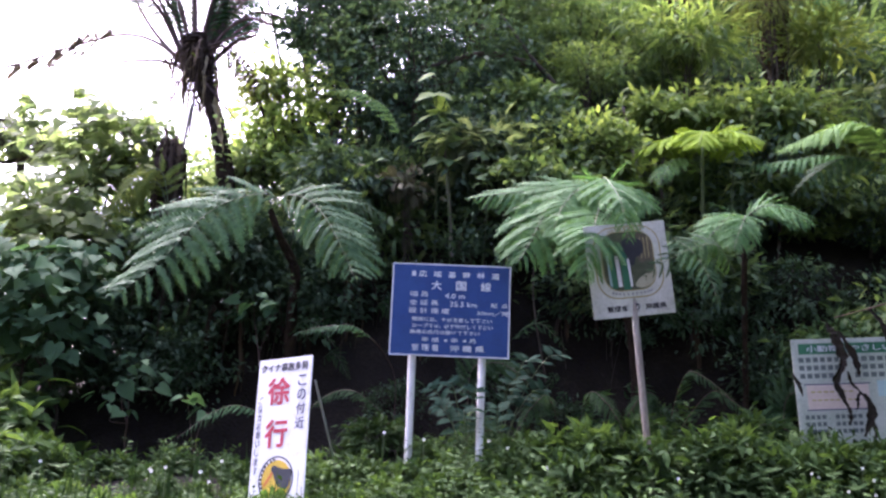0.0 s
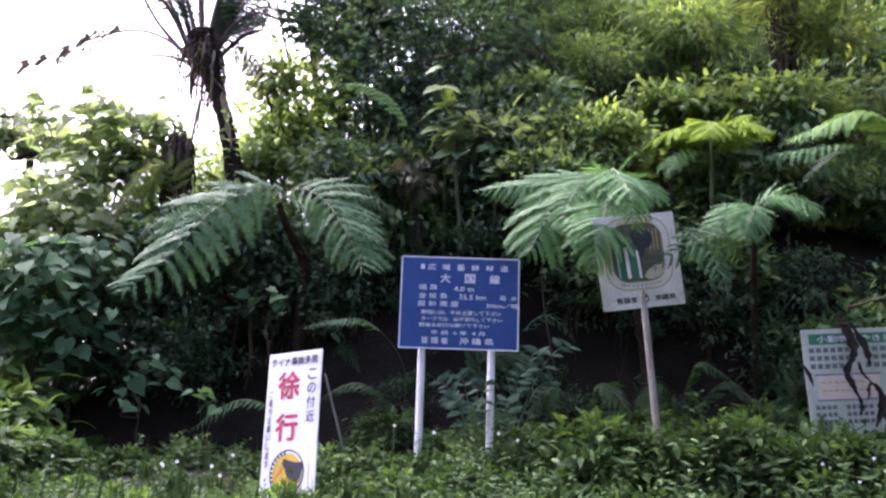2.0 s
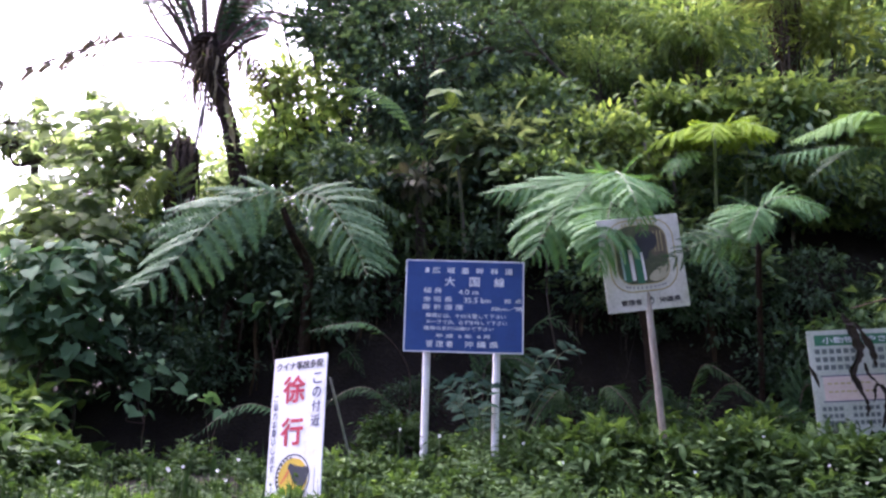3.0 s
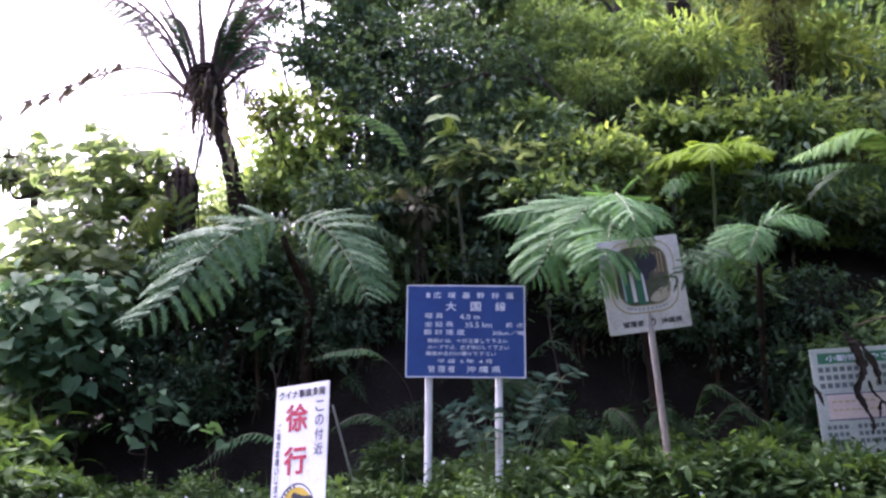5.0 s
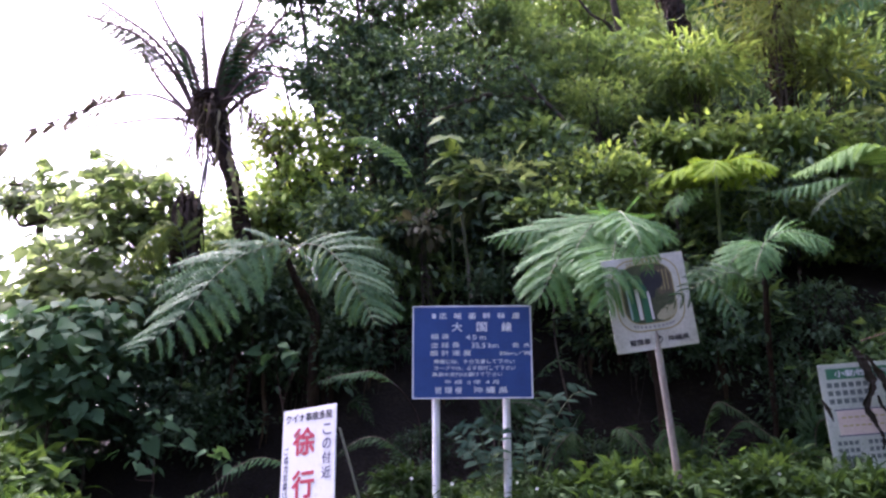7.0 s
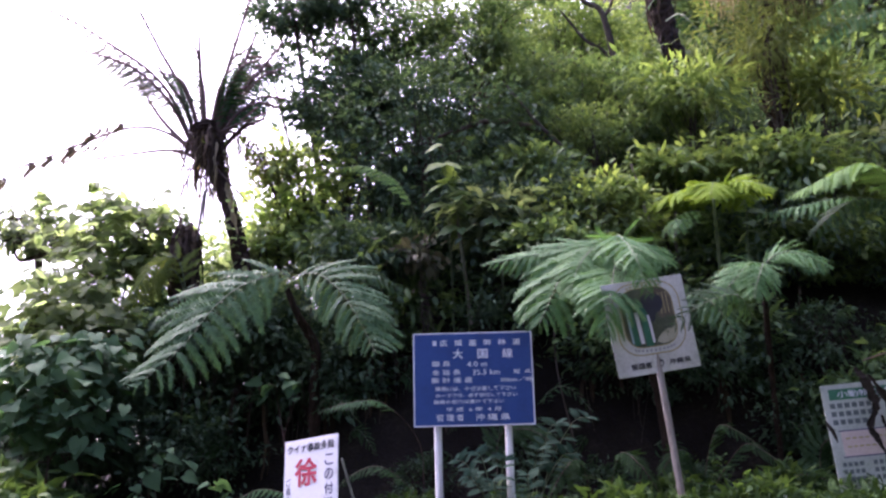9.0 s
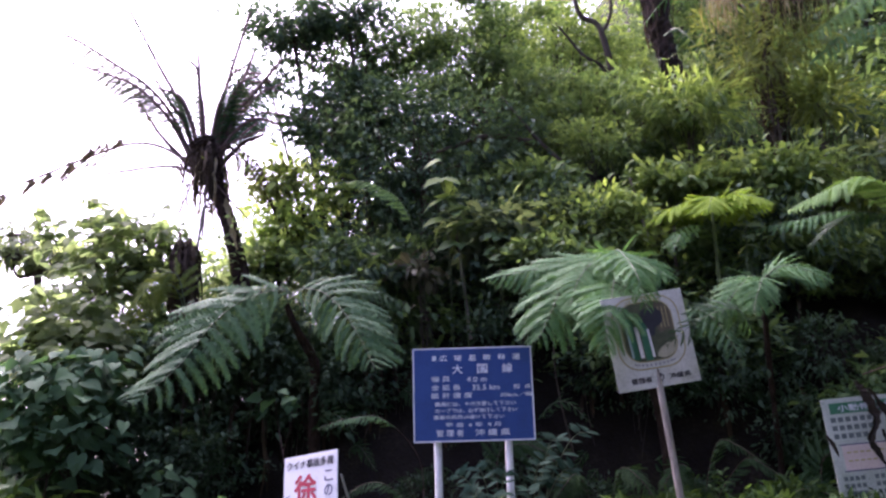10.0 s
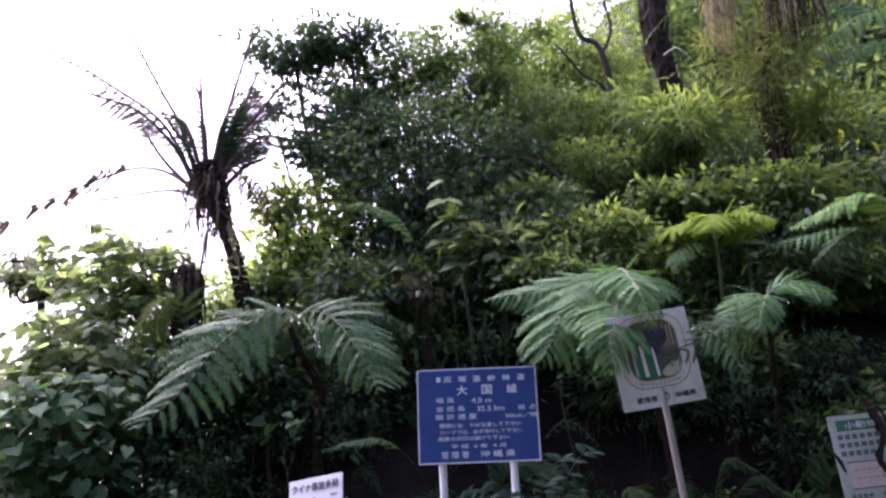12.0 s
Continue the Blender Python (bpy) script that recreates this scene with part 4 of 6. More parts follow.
fern_trunk(tf, [(-3.42, 13.0, 6.6), (-3.58, 13.0, 7.0), (-3.66, 13.0, 7.3), (-3.72, 13.0, 7.55)], 0.12, 0.22, FERN_TRUNK, 27, "crown_shaft", "shaggy brown crown of leaf bases")
skirt(tf, (-3.64, 13.0, 7.25), 0.8, 120, 0.42, DEAD, 5, 0.022)
for a, b in (((-3.8, 12.9, 7.0), (-4.0, 12.8, 6.3)), ((-3.55, 12.9, 6.9), (-2.95, 12.8, 6.2)), ((-3.6, 12.85, 6.95), (-3.62, 12.8, 6.0)), ((-3.5, 12.9, 7.3), (-2.9, 12.8, 7.75)), ((-3.5, 12.9, 7.4), (-2.75, 12.7, 7.6))):
    pole("dead_stalk", a, b, 0.016, STALK_BROWN, tf, sides=6)
skirt(tf, (-3.55, 13.0, 7.0), 1.1, 14, 0.45, STRAW, 7, 0.016, "hanging_straw", "pale limp dead stalks")
CROWN = np.array((-3.68, 13.0, 7.05))
PLUMES = [([(-4.18, 12.9, 7.91), (-4.56, 12.8, 8.39), (-5.06, 12.7, 8.74), (-5.61, 12.6, 9.1), (-6.13, 12.5, 9.33)], 0.42, FERN_BROWNED), ([(-4.19, 12.8, 7.82), (-4.61, 12.6, 8.25), (-4.97, 12.4, 8.38), (-5.49, 12.2, 8.5)], 0.4, FERN_BROWNED),
          ([(-3.35, 13.2, 7.9), (-3.05, 13.4, 8.5), (-2.7, 13.6, 8.8)], 0.4, FERN_SHADED), ([(-3.3, 12.9, 7.6), (-2.95, 12.9, 7.85), (-2.6, 12.9, 7.75)], 0.32, FERN_SHADED)]
for i in range(13):
    a = radians(150 - 17 * i + (8 if i % 2 else -5))
    r_, h_ = 0.62 + 0.12 * (i % 3), 1.15 + 0.14 * (i % 4)
    d = np.array((math.cos(a), -0.5 + 0.55 * (i % 3), 0))
    PLUMES.append(([tuple(CROWN + d * r_ * 0.4 + (0, 0, h_ * 0.6)), tuple(CROWN + d * r_ * 0.8 + (0, 0, h_)), tuple(CROWN + d * r_ * 1.35 + (0, 0, h_ * 1.05))], 0.27, FERN_BROWNED if i % 3 else FERN_SHADED))
for i, (pts, w, mat) in enumerate(PLUMES):
    d = (np.array(pts[0]) - CROWN) * 0.22 * (1, 1, 0)
    frond(tf, [tuple(CROWN + d), *pts], w, (0, -0.2, 1), 17, mat, start=0.3, seed=80 + i, fall=0.75, stalk=STALK_BROWN, thick=0.034, kind="limp", peak=0.5, taper=0.45)
BARE = [[(-4.14, 13.0, 8.19), (-4.48, 13.0, 8.83), (-4.99, 13.0, 9.8)], [(-3.81, 13.0, 8.13), (-3.86, 13.0, 8.6), (-3.89, 13.0, 9.05)], [(-3.53, 13.0, 7.93), (-3.42, 13.0, 8.54), (-3.12, 13.0, 9.75)], [(-3.31, 13.0, 7.92), (-2.99, 13.0, 8.37), (-2.61, 13.0, 8.89)],
        [(-3.17, 13.0, 7.5), (-3.0, 13.0, 7.58), (-2.84, 13.0, 7.65)], [(-4.18, 13.0, 7.45), (-4.46, 13.0, 7.79), (-4.75, 13.0, 8.27)], [(-4.0, 12.9, 7.8), (-4.2, 12.8, 8.1), (-4.45, 12.8, 8.5)], [(-3.4, 12.9, 7.9), (-3.2, 12.9, 8.4), (-3.0, 12.9, 9.0)],
        [(-4.22, 12.9, 7.14), (-5.01, 12.8, 7.02), (-5.68, 12.7, 6.9)], [(-4.2, 12.8, 7.36), (-4.67, 12.7, 7.43), (-5.28, 12.6, 7.19), (-6.02, 12.5, 6.83), (-6.59, 12.4, 6.59)]]
for i, pts in enumerate(BARE):
    d = (np.array(pts[0]) - CROWN) * 0.2 * (1, 1, 0)
    frond(tf, [tuple(CROWN + d), *pts], 0.12, (0, 0, 1), 8, FERN_BROWNED, start=0.55, seed=110 + i, fall=1.3, stalk=STALK_BROWN, thick=0.042 if i < 8 else 0.026, kind="limp", taper=0.5)

# dead fern stump beside it
st = empty("fern_stump", "broken dark fern stump hung with dead fronds", "stump", Matrix.Identity(4))
fern_trunk(st, [(-3.7, 12.5, 2.6), (-3.74, 12.5, 4.6), (-3.74, 12.5, 5.6)], 0.2, 0.16, FERN_TRUNK, 28)
skirt(st, (-3.74, 12.5, 5.65), 1.2, 70, 0.27, DEAD, 6, 0.028)
for i, (a, b) in enumerate((((-3.62, 12.5, 5.5), (-3.54, 12.5, 6.35)), ((-3.8, 12.5, 5.5), (-3.84, 12.45, 5.95)), ((-3.72, 12.45, 5.5), (-3.66, 12.4, 5.85)))):
    pole("broken_stalk", a, b, 0.022, BARK_PALE if i == 0 else STALK_BROWN, st, sides=6)


# ---------------------------------------------------------------- trees and shrubs
def crown_arrays(rng, clumps, radii, per, clump_r, leaf, ratio, wide=False, hollow=0.45, droop=0.2, spread=0.9):
    """Leaves of a crown in uneven clumps, and the clump centres."""
    d = unit(rng.normal(size=(clumps, 3)))
    rad = hollow + (1 - hollow) * rng.random(clumps) ** 0.6
    cen = d * rad[:, None] * np.asarray(radii) * rng.uniform(0.8, 1.15, (clumps, 1))
    n = clumps * per
    own = np.repeat(np.arange(clumps), per)
    size = rng.uniform(0.5, 1.5, clumps)
    off = rng.normal(size=(n, 3)) * clump_r * size[own][:, None] * (1, 1, 0.4)
    pos = cen[own] + off
    out = unit(off + 0.6 * cen[own] / np.linalg.norm(radii) + 1e-6)
    way = out * spread + rng.normal(size=(n, 3)) * 0.55 + (0, 0, -0.12)
    up = rng.normal(size=(n, 3)) * 0.45 + (0, -0.1, 1.0) + out * 0.35
    L = leaf * rng.uniform(0.6, 1.25, n)
    return leaf_arrays(pos, way, up, L, L * ratio * rng.uniform(0.8, 1.2, n), 0.25, droop, wide), cen


def limbs_arrays(rng, cen, base, r0, share=0.7):
    """Trunk and limbs that reach from the base to the clumps."""
    base = np.asarray(base, float)
    heart = cen.mean(0) * 0.5
    pieces = [tube_arrays(bent([base, (base + heart) / 2 + rng.normal(0, 0.08, 3) * (1, 1, 0), heart], 5), np.linspace(r0, r0 * 0.6, 11), 8, 0.06, rng)]
    for c in cen[: int(len(cen) * share)]:
        a = base + (heart - base) * rng.uniform(0.45, 1.0)
        m = (a + c) / 2 + rng.normal(0, 0.1, 3) * np.linalg.norm(c - a)
        pieces.append(tube_arrays(bent([a, m, c], 4), np.linspace(r0 * 0.35, r0 * 0.06, 9), 5))
    return join_arrays(pieces)


def plant(name, label, category, group, mat, seed, clumps, radii, per, clump_r, leaf, ratio, height, wide=False, bark=BARK, r0=0.05, hollow=0.45, droop=0.2, share=0.45, lean=0.0):
    """A tree or shrub whose crown centre stands at the given height over its base."""
    rng = np.random.default_rng(seed)
    (v, f), cen = crown_arrays(rng, clumps, radii, per, clump_r, leaf, ratio, wide, hollow, droop)
    ob = empty(name, label, category, Matrix.Identity(4), group)
    tv, tq = limbs_arrays(rng, cen, (lean, 0, -height), r0, share)
    child("trunk", mesh_np("trunk", tv + (0, 0, height), [tq], bark, True), ob)
    child("crown", mesh_np("crown", v + (0, 0, height), [f], mat), ob)
    return ob


def stand(ob, x, y, turn=0.0, scale=1.0, sink=0.08, z=None, tilt=0.0, stretch=1.0):
    """Sets a plant on the ground."""
    zz = float(ground_z(x, y)) - sink if z is None else z
    return Matrix.Translation((x, y, zz)) @ Matrix.Rotation(turn, 4, "Z") @ Matrix.Rotation(tilt, 4, "X") @ Matrix.Diagonal((scale, scale, scale * stretch, 1))


def place(ob, m, label=""):
    c = copy_thing(ob, m @ Matrix.Diagonal([1 / k for k in ob.scale] + [1]))
    return tagged(c, label)


def put_first(ob, m):
    ob.matrix_basis = m
    return ob


# big trees: (crown centre x, y, z), one mesh each for the nearest
def tree_at(seed, x, y, z, radii, mat, clumps, per, leaf, ratio, label, clump_r=0.3, r0=0.09, hollow=0.4, wide=False, bark=BARK, lean=0.0):
    g = float(ground_z(x, y)) - 0.1
    t = plant("tree", label, "tree", "trees on the slope", mat, seed, clumps, radii, per, clump_r, leaf, ratio, z - g, wide, bark, r0, hollow, 0.2, 0.6, lean)
    t.matrix_basis = Matrix.Translation((x, y, g))
    return t


tree_at(101, -1.7, 14.0, 8.25, (1.05, 0.9, 0.75), LEAF_SHADE, 30, 165, 0.13, 0.5, "small-leaved tree, leaves darkened as a silhouette against the sky", 0.18, 0.07, 0.2)
tree_at(113, -2.7, 14.0, 10.1, (0.95, 0.7, 0.5), LEAF_SHADE, 19, 110, 0.13, 0.5, "tree crown with leaves darkened for backlight and gaps to the sky", 0.17, 0.05, 0.2, lean=1.3)
tree_at(116, -1.75, 14.2, 10.35, (0.75, 0.6, 0.4), LEAF_SHADE, 15, 95, 0.13, 0.5, "tree crown with leaves darkened for backlight and gaps to the sky", 0.17, 0.05, 0.2, lean=0.6)
tree_at(114, -3.0, 14.1, 9.2, (0.45, 0.4, 0.55), LEAF_SHADE, 9, 50, 0.12, 0.5, "thin branches with leaves darkened for backlight beside the tree fern", 0.14, 0.03, 0.2, lean=1.4)
tree_at(115, -1.3, 14.6, 9.9, (0.95, 0.8, 0.7), LEAF_DARK, 18, 140, 0.12, 0.48, "green tree behind the backlight-darkened crown", 0.18, 0.06, 0.2)
tree_at(102, 0.6, 15.0, 9.6, (1.9, 1.5, 1.7), LEAF_MID, 66, 330, 0.115, 0.45, "leafy mid-green tree rising above the hollow", 0.22, 0.08, 0.3)
tree_at(103, -0.5, 13.0, 7.3, (1.5, 0.9, 1.2), LEAF_SHADE, 40, 170, 0.12, 0.45, "green tree leaning over the hollow", 0.26, 0.07, 0.3)
for i, (x, y, z, r_) in enumerate(((-0.7, 16.0, 7.6, 1.2), (0.8, 16.2, 8.2, 1.3), (2.2, 16.2, 8.6, 1.2))):
    tree_at(140 + i, x, y, z, (r_ * 1.1, r_ * 0.8, r_), LEAF_DARK, 44, 70, 0.18, 0.5, "dense dark green tree deep in the wood", 0.3, 0.07, 0.1)
tree_at(104, -2.35, 13.5, 6.7, (0.8, 0.6, 0.95), LEAF_SUNLIT, 34, 26, 0.18, 0.5, "small tree with thin sunlit yellow-green leaves", 0.2, 0.05, 0.3, True)
tree_at(105, 2.2, 18.0, 11.0, (1.9, 1.5, 1.8), LEAF_LIGHT, 80, 190, 0.14, 0.45, "light green tree farther up the slope", 0.3)
tree_at(106, 2.5, 14.6, 7.9, (1.5, 1.1, 1.2), LEAF_MID, 65, 160, 0.12, 0.45, "round-crowned mid-green tree on the slope", 0.24)
for i, (x, y, h, w, mat) in enumerate(((3.2, 20.5, 2.3, 1.5, LEAF_MID), (4.8, 20.0, 1.9, 1.6, LEAF_MID), (6.3, 20.5, 2.2, 1.6, LEAF_MID), (8.0, 20.5, 2.0, 1.7, LEAF_MID), (9.8, 20.0, 2.2, 1.7, LEAF_MID), (5.6, 22.5, 2.4, 1.7, LEAF_LIGHT), (7.4, 23.0, 2.4, 1.8, LEAF_MID))):
    tree_at(120 + i, x, y, float(ground_z(x, y)) + h, (w, 1.1, w * 0.85), mat, 46, 44, 0.2, 0.42, "leafy tree along the top of the slope", 0.32, 0.07, 0.3)
tree_at(107, 0.7, 12.4, 5.7, (1.5, 0.7, 0.9), LEAF_SHADE, 70, 75, 0.13, 0.42, "shrubby tree overhanging the earth cut, leaves darkened for shade", 0.24, 0.05)

# shrub kinds
SHRUBS = [plant("shrub", "dense green shrub with oval leaves on the slope", "shrub", "shrubs on the slope", LEAF_MID, 201, 34, (0.95, 0.85, 0.65), 50, 0.2, 0.15, 0.42, 0.7, True, r0=0.03),
          plant("shrub", "light green shrub with glossy pointed leaves", "shrub", "shrubs on the slope", LEAF_LIGHT, 202, 32, (0.9, 0.8, 0.6), 44, 0.2, 0.19, 0.36, 0.65, True, r0=0.03),
          plant("shrub", "green shrub on the slope, leaves darkened for shade", "shrub", "shrubs on the slope", LEAF_SHADE, 203, 25, (0.8, 0.75, 0.7), 48, 0.2, 0.12, 0.42, 0.7, True, r0=0.03),
          plant("shrub", "narrow-leaved yellow-green shrub on the slope", "shrub", "shrubs on the slope", LEAF_YELLOW, 204, 22, (0.75, 0.7, 0.65), 55, 0.2, 0.2, 0.15, 0.75, False, r0=0.025, droop=0.35),
          plant("broadleaf_shrub", "shrub with large soft green leaves beside the bank", "shrub", "shrubs on the slope", LEAF_BROAD, 205, 26, (0.85, 0.75, 0.75), 36, 0.2, 0.15, 0.75, 0.8, True, r0=0.03, droop=0.3)]
SHRUBS.append(plant("herb_clump", "leafy green herb clump growing on the bank", "herb", "herb clumps on the bank", LEAF_HERB, 206, 20, (0.36, 0.32, 0.26), 46, 0.10, 0.11, 0.32, 0.26, True, STALK, 0.008, 0.3, 0.25, 0.9))
SHRUBS.append(plant("herb_clump", "broad-leaved green herb clump on the bank", "herb", "herb clumps on the bank", LEAF_HERB_PALE, 207, 16, (0.32, 0.3, 0.24), 36, 0.10, 0.125, 0.36, 0.24, True, STALK, 0.008, 0.3, 0.3, 0.9))
first = [True] * len(SHRUBS)
rng = np.random.default_rng(77)


def shrub(kind, x, y, scale=1.0, z=None, stretch=1.0):
    m = stand(None, x, y, rng.uniform(0, 6.28), scale, 0.1, z, rng.uniform(-0.12, 0.12), stretch)
    if first[kind]:
        first[kind] = False
        return put_first(SHRUBS[kind], m)
    return place(SHRUBS[kind], m)


def tiered_tree(seed, base, tiers, leaf, mat, label, name="tree", bark=BARK, r0=0.04, ratio=0.85, heart=True, face=-0.45, group="trees of the thicket", fork=0.55, more=1.0, hang=0.42):
    """A slender tree whose large leaves hang in loose tiers: (x, y, z, breadth, height, number of leaves)."""
    rng = np.random.default_rng(seed)
    base = np.asarray(base, float)
    top = np.array([t[:3] for t in tiers]).mean(0)
    heart_pt = base + (top - base) * fork
    limbs = [tube_arrays(bent([base, (base + heart_pt) / 2 + rng.normal(0, 0.06, 3) * (1, 1, 0), heart_pt], 5), np.linspace(r0, r0 * 0.7, 11), 7, 0.05, rng)]
    pos, way, up, L = [], [], [], []
    for x, y, z, rx, rz, n in tiers:
        n = int(n * more)
        c = np.array((x, y, z))
        limbs.append(tube_arrays(bent([heart_pt, (heart_pt + c) / 2 + rng.normal(0, 0.1, 3) - (0, 0, 0.12), c - (0, 0, rz)], 5), np.linspace(r0 * 0.55, r0 * 0.16, 11), 5))
        d = rng.normal(size=(n, 3)) * 0.58 * (rx, rx * 0.9, rz * 1.2)
        p = c + d - (0, 0, 0.25) * (d[:, :1] ** 2) / max(rx, 0.1)
        for q in p[:: 6]:
            limbs.append(tube_arrays(bent([c - (0, 0, rz), (c + q) / 2 - (0, 0, rz * 0.4), q], 3), np.linspace(r0 * 0.14, r0 * 0.06, 7), 4))
        flat = unit(d * (1, 1, 0) + 1e-5)
        pos.append(p)
        way.append(flat + rng.normal(0, 0.45, (n, 3)) * (1, 1, 0.6) + (0, -0.15, -hang))
        up.append(rng.normal(0, 0.42, (n, 3)) + flat * 0.3 + (0, face, 1))
        L.append(leaf * rng.uniform(0.4, 1.3, n))
    pos, way, up, L = map(np.concatenate, (pos, way, up, L))
    wide = L * ratio * rng.uniform(0.85, 1.15, len(L))
    v, f = heart_arrays(pos, way, up, L, wide, 0.12, 0.2) if heart else leaf_arrays(pos, way, up, L, wide, 0.2, 0.25, True)
    ob = empty(name, label, "tree" if name == "tree" else "plant", Matrix.Identity(4), group)
    tv, tq = join_arrays(limbs)
    child("trunk", mesh_np("trunk", tv, [tq], bark, True), ob)
    child("crown", mesh_np("crown", v, [f], mat, True), ob)
    return ob


def foot(x, y):
    return (x, y, float(ground_z(x, y)) - 0.1)


# thicket at the open end of the bank: airy canopy against the sky, paler leaves below it, dark heart-shaped leaves in front
CANOPY = [(-5.28, 13.2, 6.13, 0.54, 0.17, 40), (-4.56, 13.0, 6.19, 0.46, 0.18, 45), (-4.07, 12.8, 5.99, 0.3, 0.19, 25), (-4.81, 12.9, 5.77, 0.46, 0.17, 40), (-5.49, 13.2, 5.81, 0.39, 0.16, 26), (-4.39, 13.0, 5.72, 0.38, 0.19, 35),
          (-5.09, 12.7, 5.29, 0.45, 0.19, 40), (-4.54, 12.8, 5.36, 0.38, 0.19, 32), (-6.08, 13.4, 6.27, 0.28, 0.09, 14), (-5.07, 13.0, 6.43, 0.26, 0.09, 12), (-5.38, 13.0, 6.69, 0.15, 0.06, 6), (-6.15, 13.4, 6.52, 0.16, 0.06, 5), (-6.34, 13.4, 6.67, 0.17, 0.04, 4)]
PALE = [(-5.39, 12.2, 4.87, 0.5, 0.18, 40), (-4.82, 12.2, 4.79, 0.43, 0.18, 38), (-5.49, 12.0, 4.5, 0.42, 0.16, 40), (-4.85, 11.9, 4.41, 0.49, 0.15, 42), (-5.51, 11.8, 4.17, 0.35, 0.12, 26), (-4.96, 11.7, 4.11, 0.48, 0.11, 30), (-4.52, 12.0, 4.36, 0.28, 0.21, 24), (-5.62, 12.4, 5.12, 0.29, 0.09, 14)]
BROAD = [(-5.06, 11.2, 3.79, 0.53, 0.14, 26), (-4.46, 11.2, 3.9, 0.4, 0.12, 18), (-4.61, 11.0, 3.49, 0.45, 0.16, 22), (-5.17, 11.0, 3.42, 0.32, 0.19, 18), (-4.85, 10.9, 3.04, 0.38, 0.16, 16), (-4.37, 11.0, 3.06, 0.39, 0.19, 13), (-4.1, 11.3, 3.68, 0.27, 0.23, 13), (-4.53, 11.0, 2.73, 0.39, 0.13, 9), (-5.06, 10.8, 2.96, 0.25, 0.19, 9)]
HOLLOW = [((-3.48, 10.9, 2.6, 0.31, 0.12, 10), (-3.64, 10.8, 2.35, 0.31, 0.11, 8), (-3.47, 10.7, 2.16, 0.31, 0.09, 6)), ((-2.16, 11.0, 3.43, 0.26, 0.09, 7), (-1.9, 11.0, 3.33, 0.19, 0.08, 5)), ((-2.66, 10.4, 2.22, 0.13, 0.06, 3), (-2.5, 10.5, 2.1, 0.13, 0.06, 3))]
TIERS = [(-7.19, 14.5, 6.77, 0.43, 0.06, 40), (-6.8, 14.5, 6.58, 0.38, 0.05, 34), (-7.04, 14.3, 6.35, 0.46, 0.11, 70), (-6.41, 14.4, 6.35, 0.34, 0.05, 30), (-6.62, 14.4, 6.16, 0.25, 0.05, 22), (-6.1, 14.4, 6.42, 0.25, 0.05, 20)]
for i in range(3):
    tiered_tree(150 + i, foot(-5.3 + 0.6 * i, 13.2), CANOPY[i::3], 0.19, LEAF_BACKLIT, "slender tree with large thin backlit leaves in the roadside thicket", more=3.4)
for i in range(2):
    tiered_tree(154 + i, foot(-5.3 + 0.5 * i, 12.3), PALE[i::2], 0.18, LEAF_BACKLIT, "young tree with pale green backlit leaves in the thicket", r0=0.03, more=4.0)
    tiered_tree(157 + i, foot(-4.9 + 0.4 * i, 11.4), BROAD[i::2], 0.21, LEAF_HEART, "sapling with big drooping heart-shaped green leaves", r0=0.022, face=-0.6, more=3.6, hang=0.6)
for i, t in enumerate(HOLLOW):
    tiered_tree(160 + i, foot(t[0][0] + 0.1, t[0][1] + 0.3), t, 0.2, LEAF_HEART, "small shade plant with heart-shaped leaves in the hollow", "young_plant", STALK_BROWN, 0.012, face=-0.6, group="shade plants", hang=0.55)
# paler leaf colour chosen here to paint haze over a silhouetted tree
tiered_tree(149, foot(-6.54, 14.4), TIERS, 0.17, LEAF_BROAD, "small tree with level tiers of leaves, paled for haze", r0=0.075, ratio=0.5, heart=False, face=0, fork=0.9, more=3.5)

LEFT = [(-5.7, 13.9, 4.5, 0.9, LEAF_BACKLIT, 0.16, 0.5), (-4.7, 13.9, 4.9, 0.85, LEAF_BACKLIT, 0.16, 0.5), (-4.0, 13.6, 4.9, 0.7, LEAF_MID, 0.15, 0.5), (-5.2, 13.2, 4.1, 0.9, LEAF_MID, 0.16, 0.5), (-6.3, 13.0, 3.7, 0.9, LEAF_MID, 0.16, 0.5), (-4.1, 12.9, 4.4, 0.6, LEAF_DARK, 0.16, 0.5), (-5.0, 12.5, 3.4, 0.8, LEAF_DARK, 0.16, 0.5), (-5.9, 12.3, 3.2, 0.8, LEAF_DARK, 0.16, 0.5),
        (-3.4, 13.6, 5.0, 0.6, LEAF_BACKLIT, 0.14, 0.5), (-2.6, 13.0, 4.7, 0.5, LEAF_BACKLIT, 0.13, 0.45), (-1.9, 13.4, 5.6, 0.6, LEAF_MID, 0.15, 0.45), (-3.5, 14.2, 5.6, 0.6, LEAF_BACKLIT, 0.14, 0.45), (-2.8, 13.9, 5.4, 0.6, LEAF_BACKLIT, 0.14, 0.45),
        (-3.45, 13.6, 5.75, 0.4, LEAF_BACKLIT, 0.14, 0.5), (-2.85, 13.2, 5.6, 0.5, LEAF_BACKLIT, 0.15, 0.5), (-2.55, 13.5, 6.1, 0.5, LEAF_SUNLIT, 0.17, 0.5), (-2.7, 13.4, 7.0, 0.32, LEAF_OLIVE, 0.14, 0.4)]
for i, (x, y, z, r_, mat, lf, ratio) in enumerate(LEFT):
    tree_at(250 + i, x, y, z, (r_, r_ * 0.8, r_ * 0.85), mat, int(14 + 20 * r_), 30 if mat is LEAF_BACKLIT else 46, lf * 0.85, ratio, "small broad-leaved tree in the roadside thicket", 0.22, 0.04, 0.35, True)

